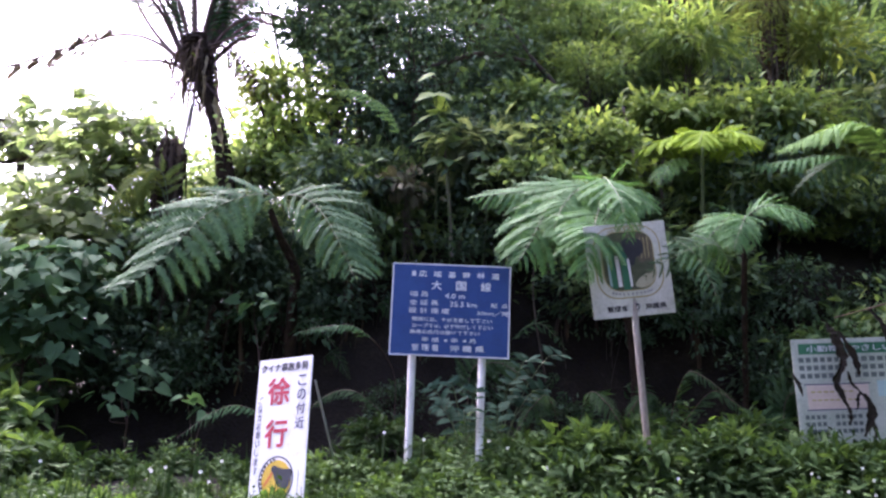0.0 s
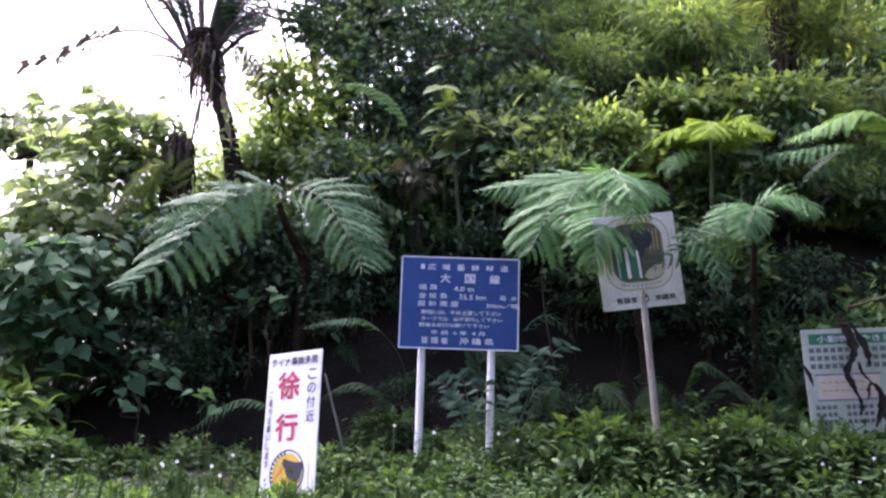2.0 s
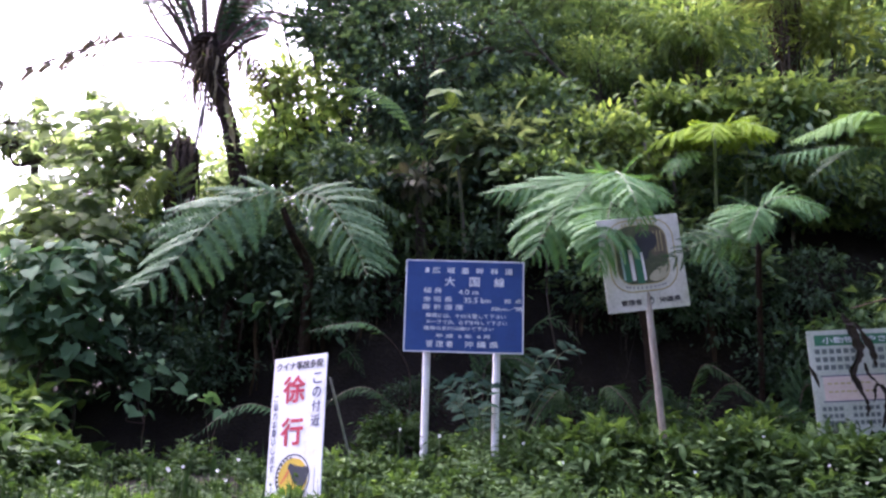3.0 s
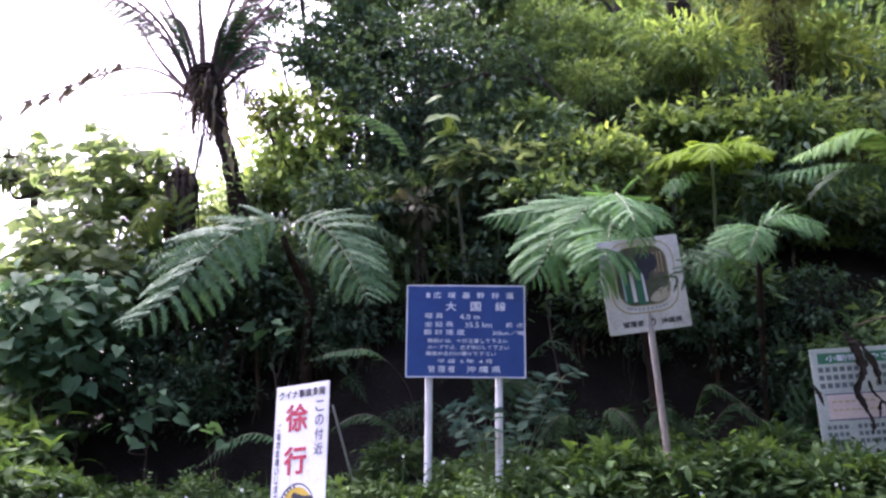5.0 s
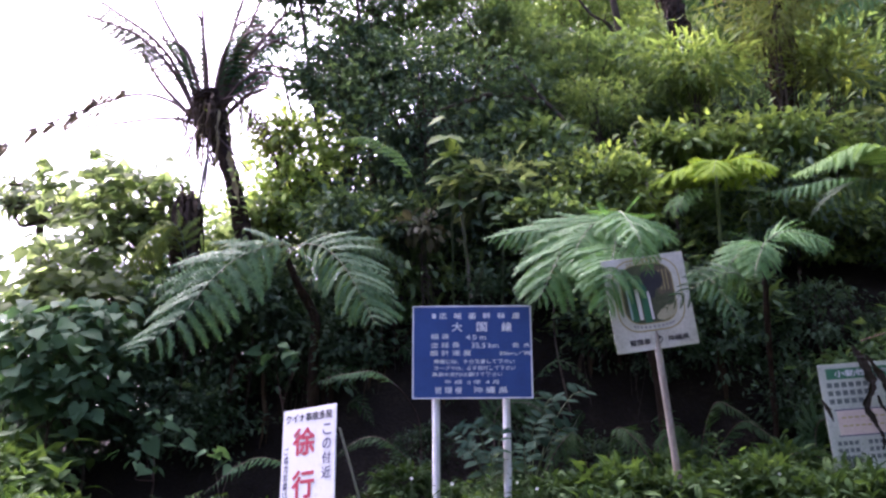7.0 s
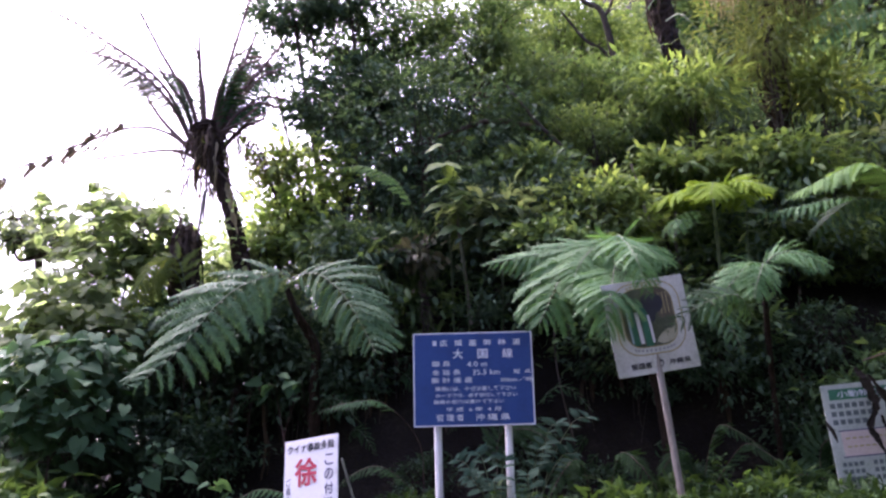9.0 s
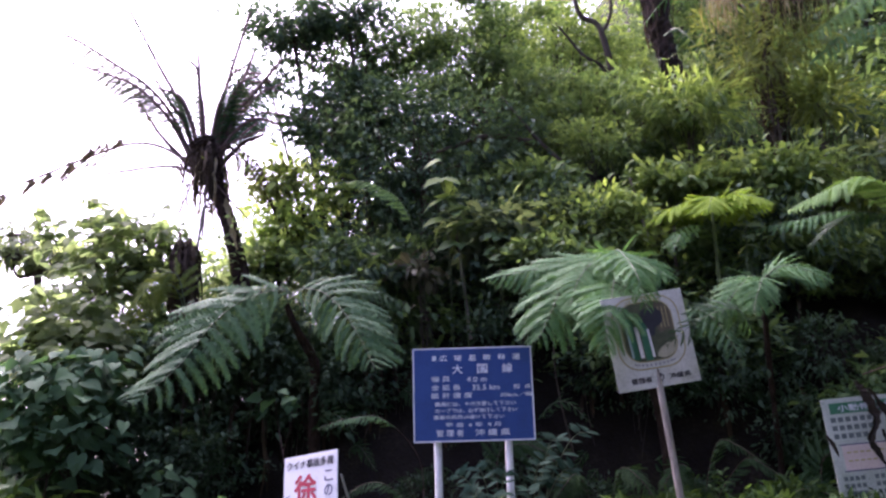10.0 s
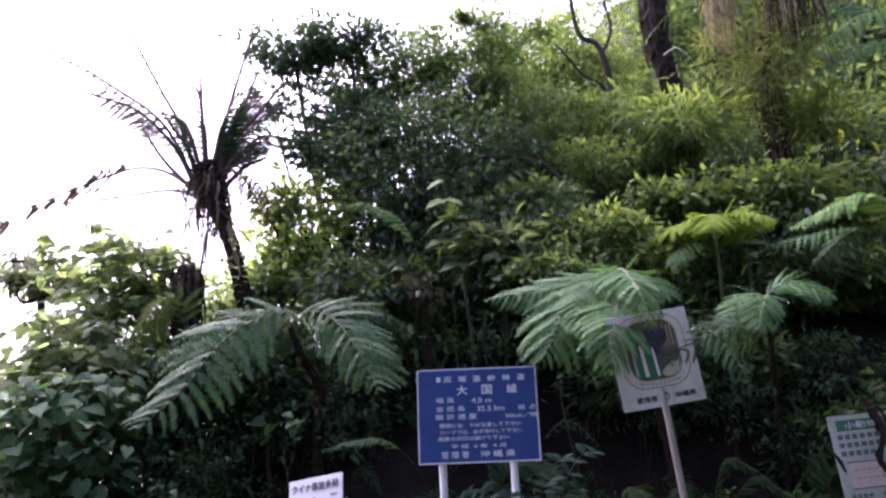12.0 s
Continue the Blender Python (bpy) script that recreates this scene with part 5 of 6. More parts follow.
# backing shrubs added behind the thicket, with shade put into their leaf colour
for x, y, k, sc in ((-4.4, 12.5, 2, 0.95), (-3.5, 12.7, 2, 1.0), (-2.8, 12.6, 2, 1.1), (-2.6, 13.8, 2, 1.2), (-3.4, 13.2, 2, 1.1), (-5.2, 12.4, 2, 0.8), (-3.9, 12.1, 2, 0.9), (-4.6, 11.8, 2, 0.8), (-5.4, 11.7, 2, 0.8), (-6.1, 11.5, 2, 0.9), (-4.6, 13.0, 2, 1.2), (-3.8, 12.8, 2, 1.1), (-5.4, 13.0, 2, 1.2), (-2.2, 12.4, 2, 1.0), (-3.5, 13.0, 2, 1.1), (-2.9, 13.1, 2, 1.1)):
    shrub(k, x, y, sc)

# slope scatter
for gy in np.arange(12.4, 23, 1.35):
    for gx in np.arange(-0.30 * gy, 0.56 * gy, 1.5 + 0.03 * (gy - 12)):
        x, y = gx + rng.uniform(-0.45, 0.45), gy + rng.uniform(-0.4, 0.4)
        if x < -0.8 and y > 14.5 or y > 19.5 and x < 2.5:
            continue
        if x > 2.3:
            kind = int(rng.choice([0, 1, 3, 4, 2], p=[0.32, 0.24, 0.1, 0.05, 0.29] if y < 14.5 else [0.4, 0.15, 0.1, 0.05, 0.3]))
        else:
            kind = int(rng.choice([0, 2, 1], p=[0.45, 0.4, 0.15]))
        shrub(kind, x, y, rng.uniform(0.85, 1.25) * (1 + 0.015 * (y - 12)), None, rng.uniform(0.9, 1.3))

for i, x in enumerate(np.arange(3.2, 7.0, 0.6)):
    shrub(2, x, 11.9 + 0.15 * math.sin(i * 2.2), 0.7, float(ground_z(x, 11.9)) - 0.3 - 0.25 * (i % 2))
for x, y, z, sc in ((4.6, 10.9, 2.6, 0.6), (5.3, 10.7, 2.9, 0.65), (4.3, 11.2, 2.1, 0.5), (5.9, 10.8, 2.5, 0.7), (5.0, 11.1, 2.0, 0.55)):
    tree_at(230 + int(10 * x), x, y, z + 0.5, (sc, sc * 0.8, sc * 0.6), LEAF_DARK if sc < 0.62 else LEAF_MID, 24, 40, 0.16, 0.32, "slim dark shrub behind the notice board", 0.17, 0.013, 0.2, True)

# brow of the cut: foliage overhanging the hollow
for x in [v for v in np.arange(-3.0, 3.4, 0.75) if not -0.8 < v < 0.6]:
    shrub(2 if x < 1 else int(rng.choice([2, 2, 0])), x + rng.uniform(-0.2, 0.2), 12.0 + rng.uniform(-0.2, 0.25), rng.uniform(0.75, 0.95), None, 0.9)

# plants in the hollow, their shade put into the leaf colour
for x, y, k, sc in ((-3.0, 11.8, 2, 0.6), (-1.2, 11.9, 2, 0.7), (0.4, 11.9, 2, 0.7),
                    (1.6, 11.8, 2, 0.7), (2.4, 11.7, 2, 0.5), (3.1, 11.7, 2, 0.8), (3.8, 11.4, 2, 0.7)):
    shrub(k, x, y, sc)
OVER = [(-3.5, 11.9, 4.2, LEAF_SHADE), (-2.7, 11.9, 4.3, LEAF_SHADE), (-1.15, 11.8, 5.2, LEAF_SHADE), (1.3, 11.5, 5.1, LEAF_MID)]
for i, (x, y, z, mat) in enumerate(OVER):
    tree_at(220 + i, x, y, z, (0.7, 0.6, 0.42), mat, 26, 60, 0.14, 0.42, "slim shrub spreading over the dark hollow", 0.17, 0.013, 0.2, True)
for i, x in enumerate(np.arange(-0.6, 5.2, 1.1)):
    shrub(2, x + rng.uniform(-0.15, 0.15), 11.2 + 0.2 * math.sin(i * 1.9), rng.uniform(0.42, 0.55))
for x, y, sc, k in ((4.6, 13.1, 0.9, 1), (5.7, 13.2, 0.9, 3), (5.1, 12.9, 0.8, 1), (6.3, 13.0, 1.0, 1), (3.9, 13.2, 0.9, 0), (5.9, 14.1, 0.9, 3)):
    shrub(k, x, y, sc)

# end of the bank, right
for x, y, s, k in ((4.9, 10.4, 0.8, 0), (5.6, 10.6, 0.9, 4), (6.2, 10.2, 0.9, 0), (5.2, 9.9, 0.5, 0), (5.3, 11.2, 0.9, 1)):
    shrub(k, x, y, s)

# herb clumps along the bank
for x, y, sc, k in ((1.25, 8.8, 1.1, 5), (1.65, 9.2, 1.25, 5), (1.55, 8.4, 0.9, 6), (2.5, 9.3, 1.2, 5), (3.0, 9.2, 1.2, 5), (3.3, 8.8, 1.0, 6), (3.7, 9.1, 1.2, 5), (4.3, 9.0, 1.2, 6), (4.7, 9.2, 1.3, 5), (5.2, 8.8, 1.2, 5),
                    (0.3, 8.9, 0.9, 5), (0.75, 8.5, 0.8, 6), (-0.2, 8.6, 0.7, 5), (-0.7, 9.2, 0.85, 5), (-2.2, 8.9, 0.8, 5), (-2.7, 9.3, 0.95, 5), (-3.3, 9.0, 1.0, 6), (-3.8, 9.4, 1.2, 5), (-4.3, 9.0, 1.4, 5), (-4.7, 9.5, 1.6, 6),
                    (-4.1, 8.3, 1.0, 5), (-2.9, 8.2, 0.8, 5), (2.2, 8.3, 0.85, 5), (2.9, 8.1, 0.9, 5), (4.0, 8.1, 1.0, 5), (-0.1, 9.7, 0.7, 5), (0.9, 9.6, 0.9, 5), (-1.9, 9.6, 0.8, 5), (3.9, 10.0, 1.3, 5), (2.0, 9.9, 1.1, 5)):
    shrub(k, x, y, sc * rng.uniform(0.95, 1.1) * (0.6 if -3.7 < x < -1.2 else 1.0))
for x, y, sc in ((3.8, 9.3, 1.3), (4.25, 9.25, 1.45), (4.65, 9.35, 1.4), (-2.1, 10.0, 1.0), (-1.4, 10.1, 0.9), (-2.7, 10.1, 1.15), (-3.2, 10.0, 1.1), (-0.6, 10.1, 0.9), (1.3, 10.1, 0.9), (3.2, 10.1, 1.2), (-5.6, 10.2, 1.6), (-4.9, 10.1, 1.5), (-5.9, 9.6, 1.5)):
    shrub(5, x, y, sc * (0.6 if -3.7 < x < -1.2 else 1.0))

for i in range(16):
    shrub(5 + i % 2, -1.15 + 0.155 * i, 9.0 + 0.3 * math.sin(i * 2.3), 0.8 + 0.12 * math.sin(i * 1.7))
for i in range(9):
    shrub(5 + i % 2, 1.1 + 0.36 * i, 9.25 + 0.25 * math.sin(i * 2.9), 1.15 + 0.15 * math.sin(i * 1.3))
for i in range(14):
    shrub(5 + i % 2, -3.8 + 0.17 * i, 8.5 + 0.5 * math.sin(i * 2.6), 0.62 + 0.08 * math.sin(i * 1.9))
for x, y, sc in ((-1.35, 8.25, 0.85), (-1.6, 8.15, 0.8), (-1.05, 8.35, 0.75), (-1.25, 8.0, 0.8)):
    shrub(6, x, y, sc)

for i in range(10):
    shrub(6, -5.3 + 0.13 * i, 9.9 - 0.35 * (i % 3), 1.55 - 0.05 * i)
# enlarged pale clumps added to stand in for the sunlit bank beyond
for x, y, sc in ((-5.0, 10.2, 2.1), (-5.3, 10.5, 2.4), (-5.5, 10.1, 2.2), (-4.85, 9.9, 1.7)):
    shrub(6, x, y, sc)

# added unseen trees, across the road and at right, that cut the sky light
blocker_tree = plant("tree", "unseen leafy tree added to block sky light", "tree", "trees across the road", LEAF_MID, 190, 90, (3.0, 1.9, 2.6), 60, 0.4, 0.36, 0.55, 5.4, False, BARK, 0.16, 0.3, 0.2, 0.4)
LIGHT_BLOCKERS = [(-22 + 4.0 * i, -9.3 - 2.2 * (i % 2), 2.15) for i in range(12)] + [(9.5, 0.5, 1.2), (9.5, 5.0, 1.15), (9.6, 8.6, 1.0), (10.5, -2.5, 1.1)]
for i, (x, y, k) in enumerate(LIGHT_BLOCKERS):
    m = Matrix.Translation((x + rng.uniform(-0.8, 0.8), y + rng.uniform(-0.5, 0.5), -0.1)) @ Matrix.Rotation(rng.uniform(0, 6.28), 4, "Z") @ Matrix.Scale(k * rng.uniform(0.95, 1.1), 4)
    if i:
        place(blocker_tree, m)
    else:
        put_first(blocker_tree, m)

# two more unseen trees, added to shade the upper right of the slope
for x, y in ((10.4, 12.2), (11.2, 16.0)):
    place(blocker_tree, Matrix.Translation((x, y, float(ground_z(x, y)) - 0.2)) @ Matrix.Rotation(x, 4, "Z"), "unseen leafy tree added to shade the upper slope")

# ---------------------------------------------------------------- undergrowth
def build_undergrowth():
    rng = np.random.default_rng(5)
    n = 3800
    x, y = rng.uniform(-6.2, 6.6, n), rng.uniform(6.3, 10.6, n)
    keep = rng.random(n) < 0.3 + 0.6 * np.sin(x * 2.1 + 1) * np.sin(y * 2.7 + 0.5 * x) + 0.25
    x, y = x[keep], y[keep]
    z = ground_z(x, y)
    h = rng.uniform(0.22, 0.62, len(x)) * (1 + 0.35 * np.sin(x * 1.3 + 2) * np.sin(y * 1.7))
    h = h * np.interp(x, [-6, -4.6, -3.6, -2, -1, 0.2, 0.8, 1.3, 1.8, 2.1, 2.6, 3.6, 4.2, 6], [1.6, 1.35, 0.8, 0.58, 0.62, 1.1, 1.2, 1.35, 1.45, 1.0, 1.3, 1.25, 1.35, 1.4])
    h = h * (0.75 + 0.55 * np.sin(x * 4.7 + 1.1 + 0.8 * np.sin(y * 3)) * np.sin(y * 4.1 + 0.7 * x))
    h = h * (1 - 0.4 * step(9.2, 10.4, y))
    lean = rng.normal(0, 0.12, (len(x), 2))
    pos, way, up, L = [], [], [], []
    for i in range(13):
        s = 0.3 + 0.7 * i / 12
        a = rng.uniform(0, 6.28, len(x))
        p = np.stack([x + lean[:, 0] * s, y + lean[:, 1] * s, z + h * s], 1)
        pos.append(p)
        way.append(np.stack([np.cos(a), np.sin(a), -0.35 + 1.0 * s + rng.uniform(-0.25, 0.3, len(x))], 1))
        up.append(np.stack([rng.normal(0, 0.6, len(x)), rng.normal(-0.25, 0.6, len(x)), np.ones(len(x))], 1))
        L.append(rng.uniform(0.07, 0.125, len(x)) * (1.15 - 0.4 * s))
    pos, way, up, L = map(np.concatenate, (pos, way, up, L))
    v, f = leaf_arrays(pos, way, up, L, L * rng.uniform(0.22, 0.34, len(L)), 0.25, 0.25, True)
    tagged(new("undergrowth", mesh_np("undergrowth", v, [f], LEAF_HERB)), "lush low green herbs covering the roadside bank", "undergrowth", kind="stuff")
    m = 900
    gx, gy = rng.uniform(-6.2, 6.6, m), rng.uniform(6.2, 9.4, m)
    gz = ground_z(gx, gy)
    a = rng.uniform(0, 6.28, m)
    gp = np.stack([gx, gy, gz], 1)
    gw = np.stack([np.cos(a) * 0.35, np.sin(a) * 0.35, np.ones(m)], 1)
    gu = np.stack([np.cos(a), np.sin(a), 0.4 * np.ones(m)], 1)
    gl = rng.uniform(0.25, 0.6, m)
    v, f = leaf_arrays(gp, gw, -gu, gl, np.full(m, 0.009), 0.2, -0.25, False)
    tagged(new("grass", mesh_np("grass", v, [f], LEAF_HERB)), "thin grass blades among the roadside herbs", "grass", kind="stuff")


build_undergrowth()


def flower_at(i, x, y, h):
    """A small white five-petalled flower on a thin stem."""
    z = float(ground_z(x, y))
    ob = empty("flower", "small white wild flower among the herbs", "flower", Matrix.Identity(4), "white flowers")
    pole("stem", (x, y, z - 0.03), (x, y, z + h), 0.003, STALK, ob, sides=5)
    a = np.arange(5) * 2 * np.pi / 5 + i
    way = np.stack([np.cos(a), -0.35 + 0 * a, np.sin(a) * 0.9 + 0.2], 1)
    v, f = leaf_arrays(np.tile([[x, y - 0.004, z + h]], (5, 1)), way, np.tile([[0.05, -1.0, 0.4]], (5, 1)), np.full(5, 0.02), np.full(5, 0.014), 0.1, 0.1)
    child("blossom", mesh_np("blossom", v, [f], PETAL), ob)


flower_rng = np.random.default_rng(15)
for i in range(26):
    fx = flower_rng.uniform(-4.2, 4.6)
    flower_at(i, fx, flower_rng.uniform(8.2, 9.3), flower_rng.uniform(0.38, 0.6))

# ---------------------------------------------------------------- trunks and dead matter on the slope
def slope_trunks():
    t = fern("old tree fern with a shaggy dark trunk on the upper slope")
    fern_trunk(t, [(4.0, 15.0, float(ground_z(4.0, 15.0)) - 0.2), (3.88, 15.0, 9.1), (3.74, 15.0, 9.86), (3.63, 15.0, 10.67), (3.66, 15.0, 12.3)], 0.11, 0.25, FERN_TRUNK, 51)
    skirt(t, (3.64, 15.0, 11.7), 1.6, 80, 0.3, DEAD, 52, 0.035)
    skirt(t, (3.7, 15.0, 10.3), 1.3, 24, 0.2, BLACKENED, 57, 0.03, "hanging_root", "dark roots round the trunk")
    frond(t, [(3.62, 14.6, 10.0), (3.7, 13.9, 9.7), (3.95, 13.6, 9.1), (4.25, 13.5, 8.5)], 0.4, (0.6, -0.7, 0.4), 12, FERN_SHADED, seed=311, start=0.35, fall=0.4, thick=0.014)
    for i in range(9):
        a = i * 0.7
        frond(t, [(3.95, 15.0, 12.2), (3.95 + 0.8 * math.cos(a), 15 + 0.8 * math.sin(a), 12.9), (3.95 + 1.5 * math.cos(a), 15 + 1.5 * math.sin(a), 12.8), (3.95 + 2.1 * math.cos(a), 15 + 2.1 * math.sin(a), 12.2)], 0.5, (0, 0, 1), 13, FERN, seed=300 + i, thick=0.025)
    t = fern("tree fern hung with dry brown dead fronds on the slope")
    fern_trunk(t, [(5.2, 14.0, float(ground_z(5.2, 14.0)) - 0.2), (5.12, 14.0, 7.6), (5.1, 14.0, 9.9)], 0.13, 0.11, FERN_TRUNK, 53)
    skirt(t, (5.1, 14.0, 8.9), 1.5, 90, 0.3, DEAD, 54, 0.03)
    for x, z in ((5.15, 10.15), (5.55, 10.1), (4.2, 9.85)):
        pole("dead_stalk", (5.1, 14.0, 9.9), (x, 13.1, z), 0.02, STALK_BROWN, t, sides=6)
    skirt(t, (5.15, 13.1, 10.1), 0.85, 90, 0.42, DEAD, 58, 0.015)
    skirt(t, (5.5, 13.1, 10.05), 0.8, 80, 0.42, DEAD, 60, 0.015)
    skirt(t, (5.25, 13.0, 9.98), 0.7, 60, 0.46, STRAW, 55, 0.012, "dry_frond_skirt", "pale straw-coloured hanging fronds", 0.9)
    skirt(t, (4.17, 13.05, 9.9), 0.75, 90, 0.36, STRAW, 59, 0.012, "dry_frond_skirt", "pale straw-coloured hanging fronds", 0.9)
    for i in range(8):
        a = i * 0.8 + 0.3
        frond(t, [(5.1, 14.0, 9.9), (5.1 + 0.7 * math.cos(a), 14 + 0.7 * math.sin(a), 10.7), (5.1 + 1.4 * math.cos(a), 14 + 1.4 * math.sin(a), 10.8), (5.1 + 2.0 * math.cos(a), 14 + 2.0 * math.sin(a), 10.3)], 0.36, (0, 0, 1), 13, FERN_SOFT, seed=320 + i, thick=0.025)
    t = fern("tree fern with bright green fronds on the upper slope")
    fern_trunk(t, [(7.2, 13.2, float(ground_z(7.2, 13.2)) - 0.2), (7.1, 13.1, 8.0), (7.0, 13.0, 9.2)], 0.1, 0.08, FERN_TRUNK, 56)
    frond(t, [(7.3, 13.2, 9.6), (7.02, 13.2, 9.87), (6.42, 13.1, 9.69), (5.89, 13.0, 9.3), (5.13, 12.9, 8.77)], 0.44, (0, -0.7, 1), 20, FERN_LIGHT, seed=341, start=0.1, fall=0.2, kind="level")
    frond(t, [(7.2, 13.2, 9.1), (6.99, 13.2, 9.3), (6.42, 13.1, 9.19), (5.91, 13.0, 8.95), (5.28, 12.9, 8.4)], 0.4, (0, -0.7, 1), 18, FERN_SOFT, seed=342, start=0.1, fall=0.2, kind="level")
    frond(t, [(7.0, 13.0, 9.2), (6.6, 13.3, 9.9), (6.1, 13.4, 10.1), (5.6, 13.4, 9.9)], 0.5, (0, -0.7, 1), 12, FERN, seed=343)
    tree_at(170, 4.85, 13.5, 9.15, (0.78, 0.5, 1.0), LEAF_OLIVE, 30, 52, 0.27, 0.13, "narrow-leaved bamboo-like olive thicket on the slope", 0.26, 0.03, 0.2)
    tree_at(171, 5.6, 13.5, 8.1, (0.5, 0.45, 0.4), LEAF_YELLOW, 16, 34, 0.28, 0.24, "bright yellow-green shrub on the slope", 0.18, 0.03, 0.2)
    tree_at(172, 3.6, 13.5, 8.1, (0.85, 0.5, 0.38), LEAF_LIGHT, 26, 40, 0.26, 0.22, "sunlit yellow-green shrub on the slope", 0.2, 0.03, 0.2)
    tree_at(173, 3.15, 12.8, 6.5, (0.55, 0.45, 0.4), LEAF_LIGHT, 20, 60, 0.19, 0.34, "light green pointed-leaf shrub above the yellow fern", 0.18, 0.03, 0.2, True)
    tree_at(174, 4.6, 12.8, 6.6, (1.2, 0.5, 0.45), LEAF_LIGHT, 40, 55, 0.18, 0.38, "spreading light green shrub above the fern fronds", 0.2, 0.03, 0.2, True)
    tree_at(175, 2.04, 13.2, 7.4, (0.5, 0.45, 0.4), LEAF_LIGHT, 22, 90, 0.09, 0.4, "small round-topped light green shrub", 0.16, 0.03, 0.2)
    b = empty("bare_tree", "thin grey-brown crooked tree with few leaves", "tree", Matrix.Identity(4), "trees on the slope")
    pieces = [((3.2, 16, float(ground_z(3.2, 16)) - 0.2), (2.97, 16, 9.65), (2.88, 16, 10.55), (2.74, 16, 11.1), (2.4, 16, 11.4), (2.3, 16, 12.6), 0.085, 0.035),
              ((2.8, 16, 10.9), (2.95, 16, 11.15), (3.03, 16, 11.5), (2.96, 16, 12.1), (2.95, 16, 13.2), 0.04, 0.02),
              ((2.97, 16, 9.65), (2.75, 15.9, 10.15), (2.4, 15.8, 10.35), (2.1, 15.8, 10.8), (1.9, 15.8, 11.1), 0.04, 0.015)]
    for *pts, ra, rb in pieces:
        line = bent(pts, 6)
        v, q = tube_arrays(line, np.linspace(ra, rb, len(line)), 8, 0.05, np.random.default_rng(9))
        child("limb", mesh_np("limb", v, [q], BARK, True), b)
    k = empty("broken_stem", "pale broken stem standing in the leaves", "stem", Matrix.Identity(4))
    pole("stem", (0.12, 11.9, 4.2), (-0.02, 11.75, 5.62), 0.022, BARK_PALE, k, sides=7)


def ribbon(parent, points, width, mat, seed, name="withered_leaflet"):
    """A limp withered leaflet, widest in its middle and twisted."""
    rng = np.random.default_rng(seed)
    line = bent(points, 6)
    n = len(line)
    w = width * np.sin(np.linspace(0.25, 2.95, n)) ** 0.7 * (1 + 0.25 * rng.normal(size=n))
    a = np.linspace(0, rng.uniform(-1.2, 1.2), n)
    side = np.stack([np.cos(a), 0.5 * np.sin(a), 0.15 * np.sin(a)], 1) * w[:, None] * 0.5
    mid = line + np.stack([0 * w, 0.25 * w, 0 * w], 1)
    v = np.stack([line - side, mid, line + side], 1).reshape(-1, 3)
    k = np.arange(n - 1)[:, None] * 3
    f = np.concatenate([np.concatenate([k, k + 1, k + 4, k + 3], 1), np.concatenate([k + 1, k + 2, k + 5, k + 4], 1)])
    return child(name, mesh_np(name, v, [f], mat), parent)


def hanging_dead():
    d = empty("dead_frond", "blackened dead frond hanging over the notice board", "frond", Matrix.Identity(4))
    for i, (pts, w) in enumerate((([(3.86, 9.5, 3.14), (3.92, 9.46, 3.0), (3.99, 9.45, 2.78), (3.95, 9.45, 2.62)], 0.105), ([(3.98, 9.45, 2.72), (3.91, 9.45, 2.56), (3.95, 9.44, 2.44), (4.0, 9.44, 2.32)], 0.08),
                                  ([(3.97, 9.48, 3.06), (4.06, 9.46, 2.9), (4.12, 9.45, 2.75), (4.14, 9.45, 2.62)], 0.08), ([(4.03, 9.45, 2.66), (4.06, 9.45, 2.55), (4.14, 9.44, 2.46), (4.2, 9.43, 2.38)], 0.05),
                                  ([(4.17, 9.43, 2.45), (4.23, 9.42, 2.32), (4.22, 9.42, 2.2), (4.15, 9.42, 2.03)], 0.085), ([(4.2, 9.42, 2.25), (4.25, 9.42, 2.14), (4.26, 9.42, 2.06), (4.24, 9.42, 1.98)], 0.04),
                                  ([(4.13, 9.43, 2.46), (4.1, 9.42, 2.4), (4.1, 9.42, 2.33), (4.08, 9.42, 2.27)], 0.04), ([(3.99, 9.44, 2.36), (4.02, 9.43, 2.28), (4.03, 9.43, 2.2), (4.01, 9.43, 2.14)], 0.04),
                                  ([(3.5, 9.5, 2.62), (3.53, 9.47, 2.55), (3.56, 9.46, 2.47), (3.58, 9.46, 2.4)], 0.05), ([(4.3, 9.5, 3.3), (4.4, 9.46, 3.16), (4.45, 9.45, 3.0), (4.46, 9.45, 2.86)], 0.07))):
        ribbon(d, pts, w, BLACKENED, 70 + i)
    pole("midrib", (4.7, 9.9, 3.45), (3.95, 9.5, 3.2), 0.008, STALK_BROWN, d, sides=6)
    d = empty("hanging_root", "fine dark roots and vines hanging in the hollow", "roots", Matrix.Identity(4))
    d["kind"] = "stuff"
    rng = np.random.default_rng(91)
    pieces = []
    for i in range(60):
        x, y = rng.uniform(-4.0, 6.0), rng.uniform(11.5, 12.1)
        z, l = rng.uniform(3.6, 4.6), rng.uniform(0.8, 2.6)
        pts = np.array([(x, y, z), (x + rng.normal(0, 0.08), y, z - l * 0.5), (x + rng.normal(0, 0.16), y - 0.05, z - l)])
        line = bent(pts, 5)
        pieces.append(tube_arrays(line, np.linspace(0.007, 0.002, len(line)), 4))
    v, f = join_arrays(pieces)
    child("vine", mesh_np("vine", v, [f], BARK), d)


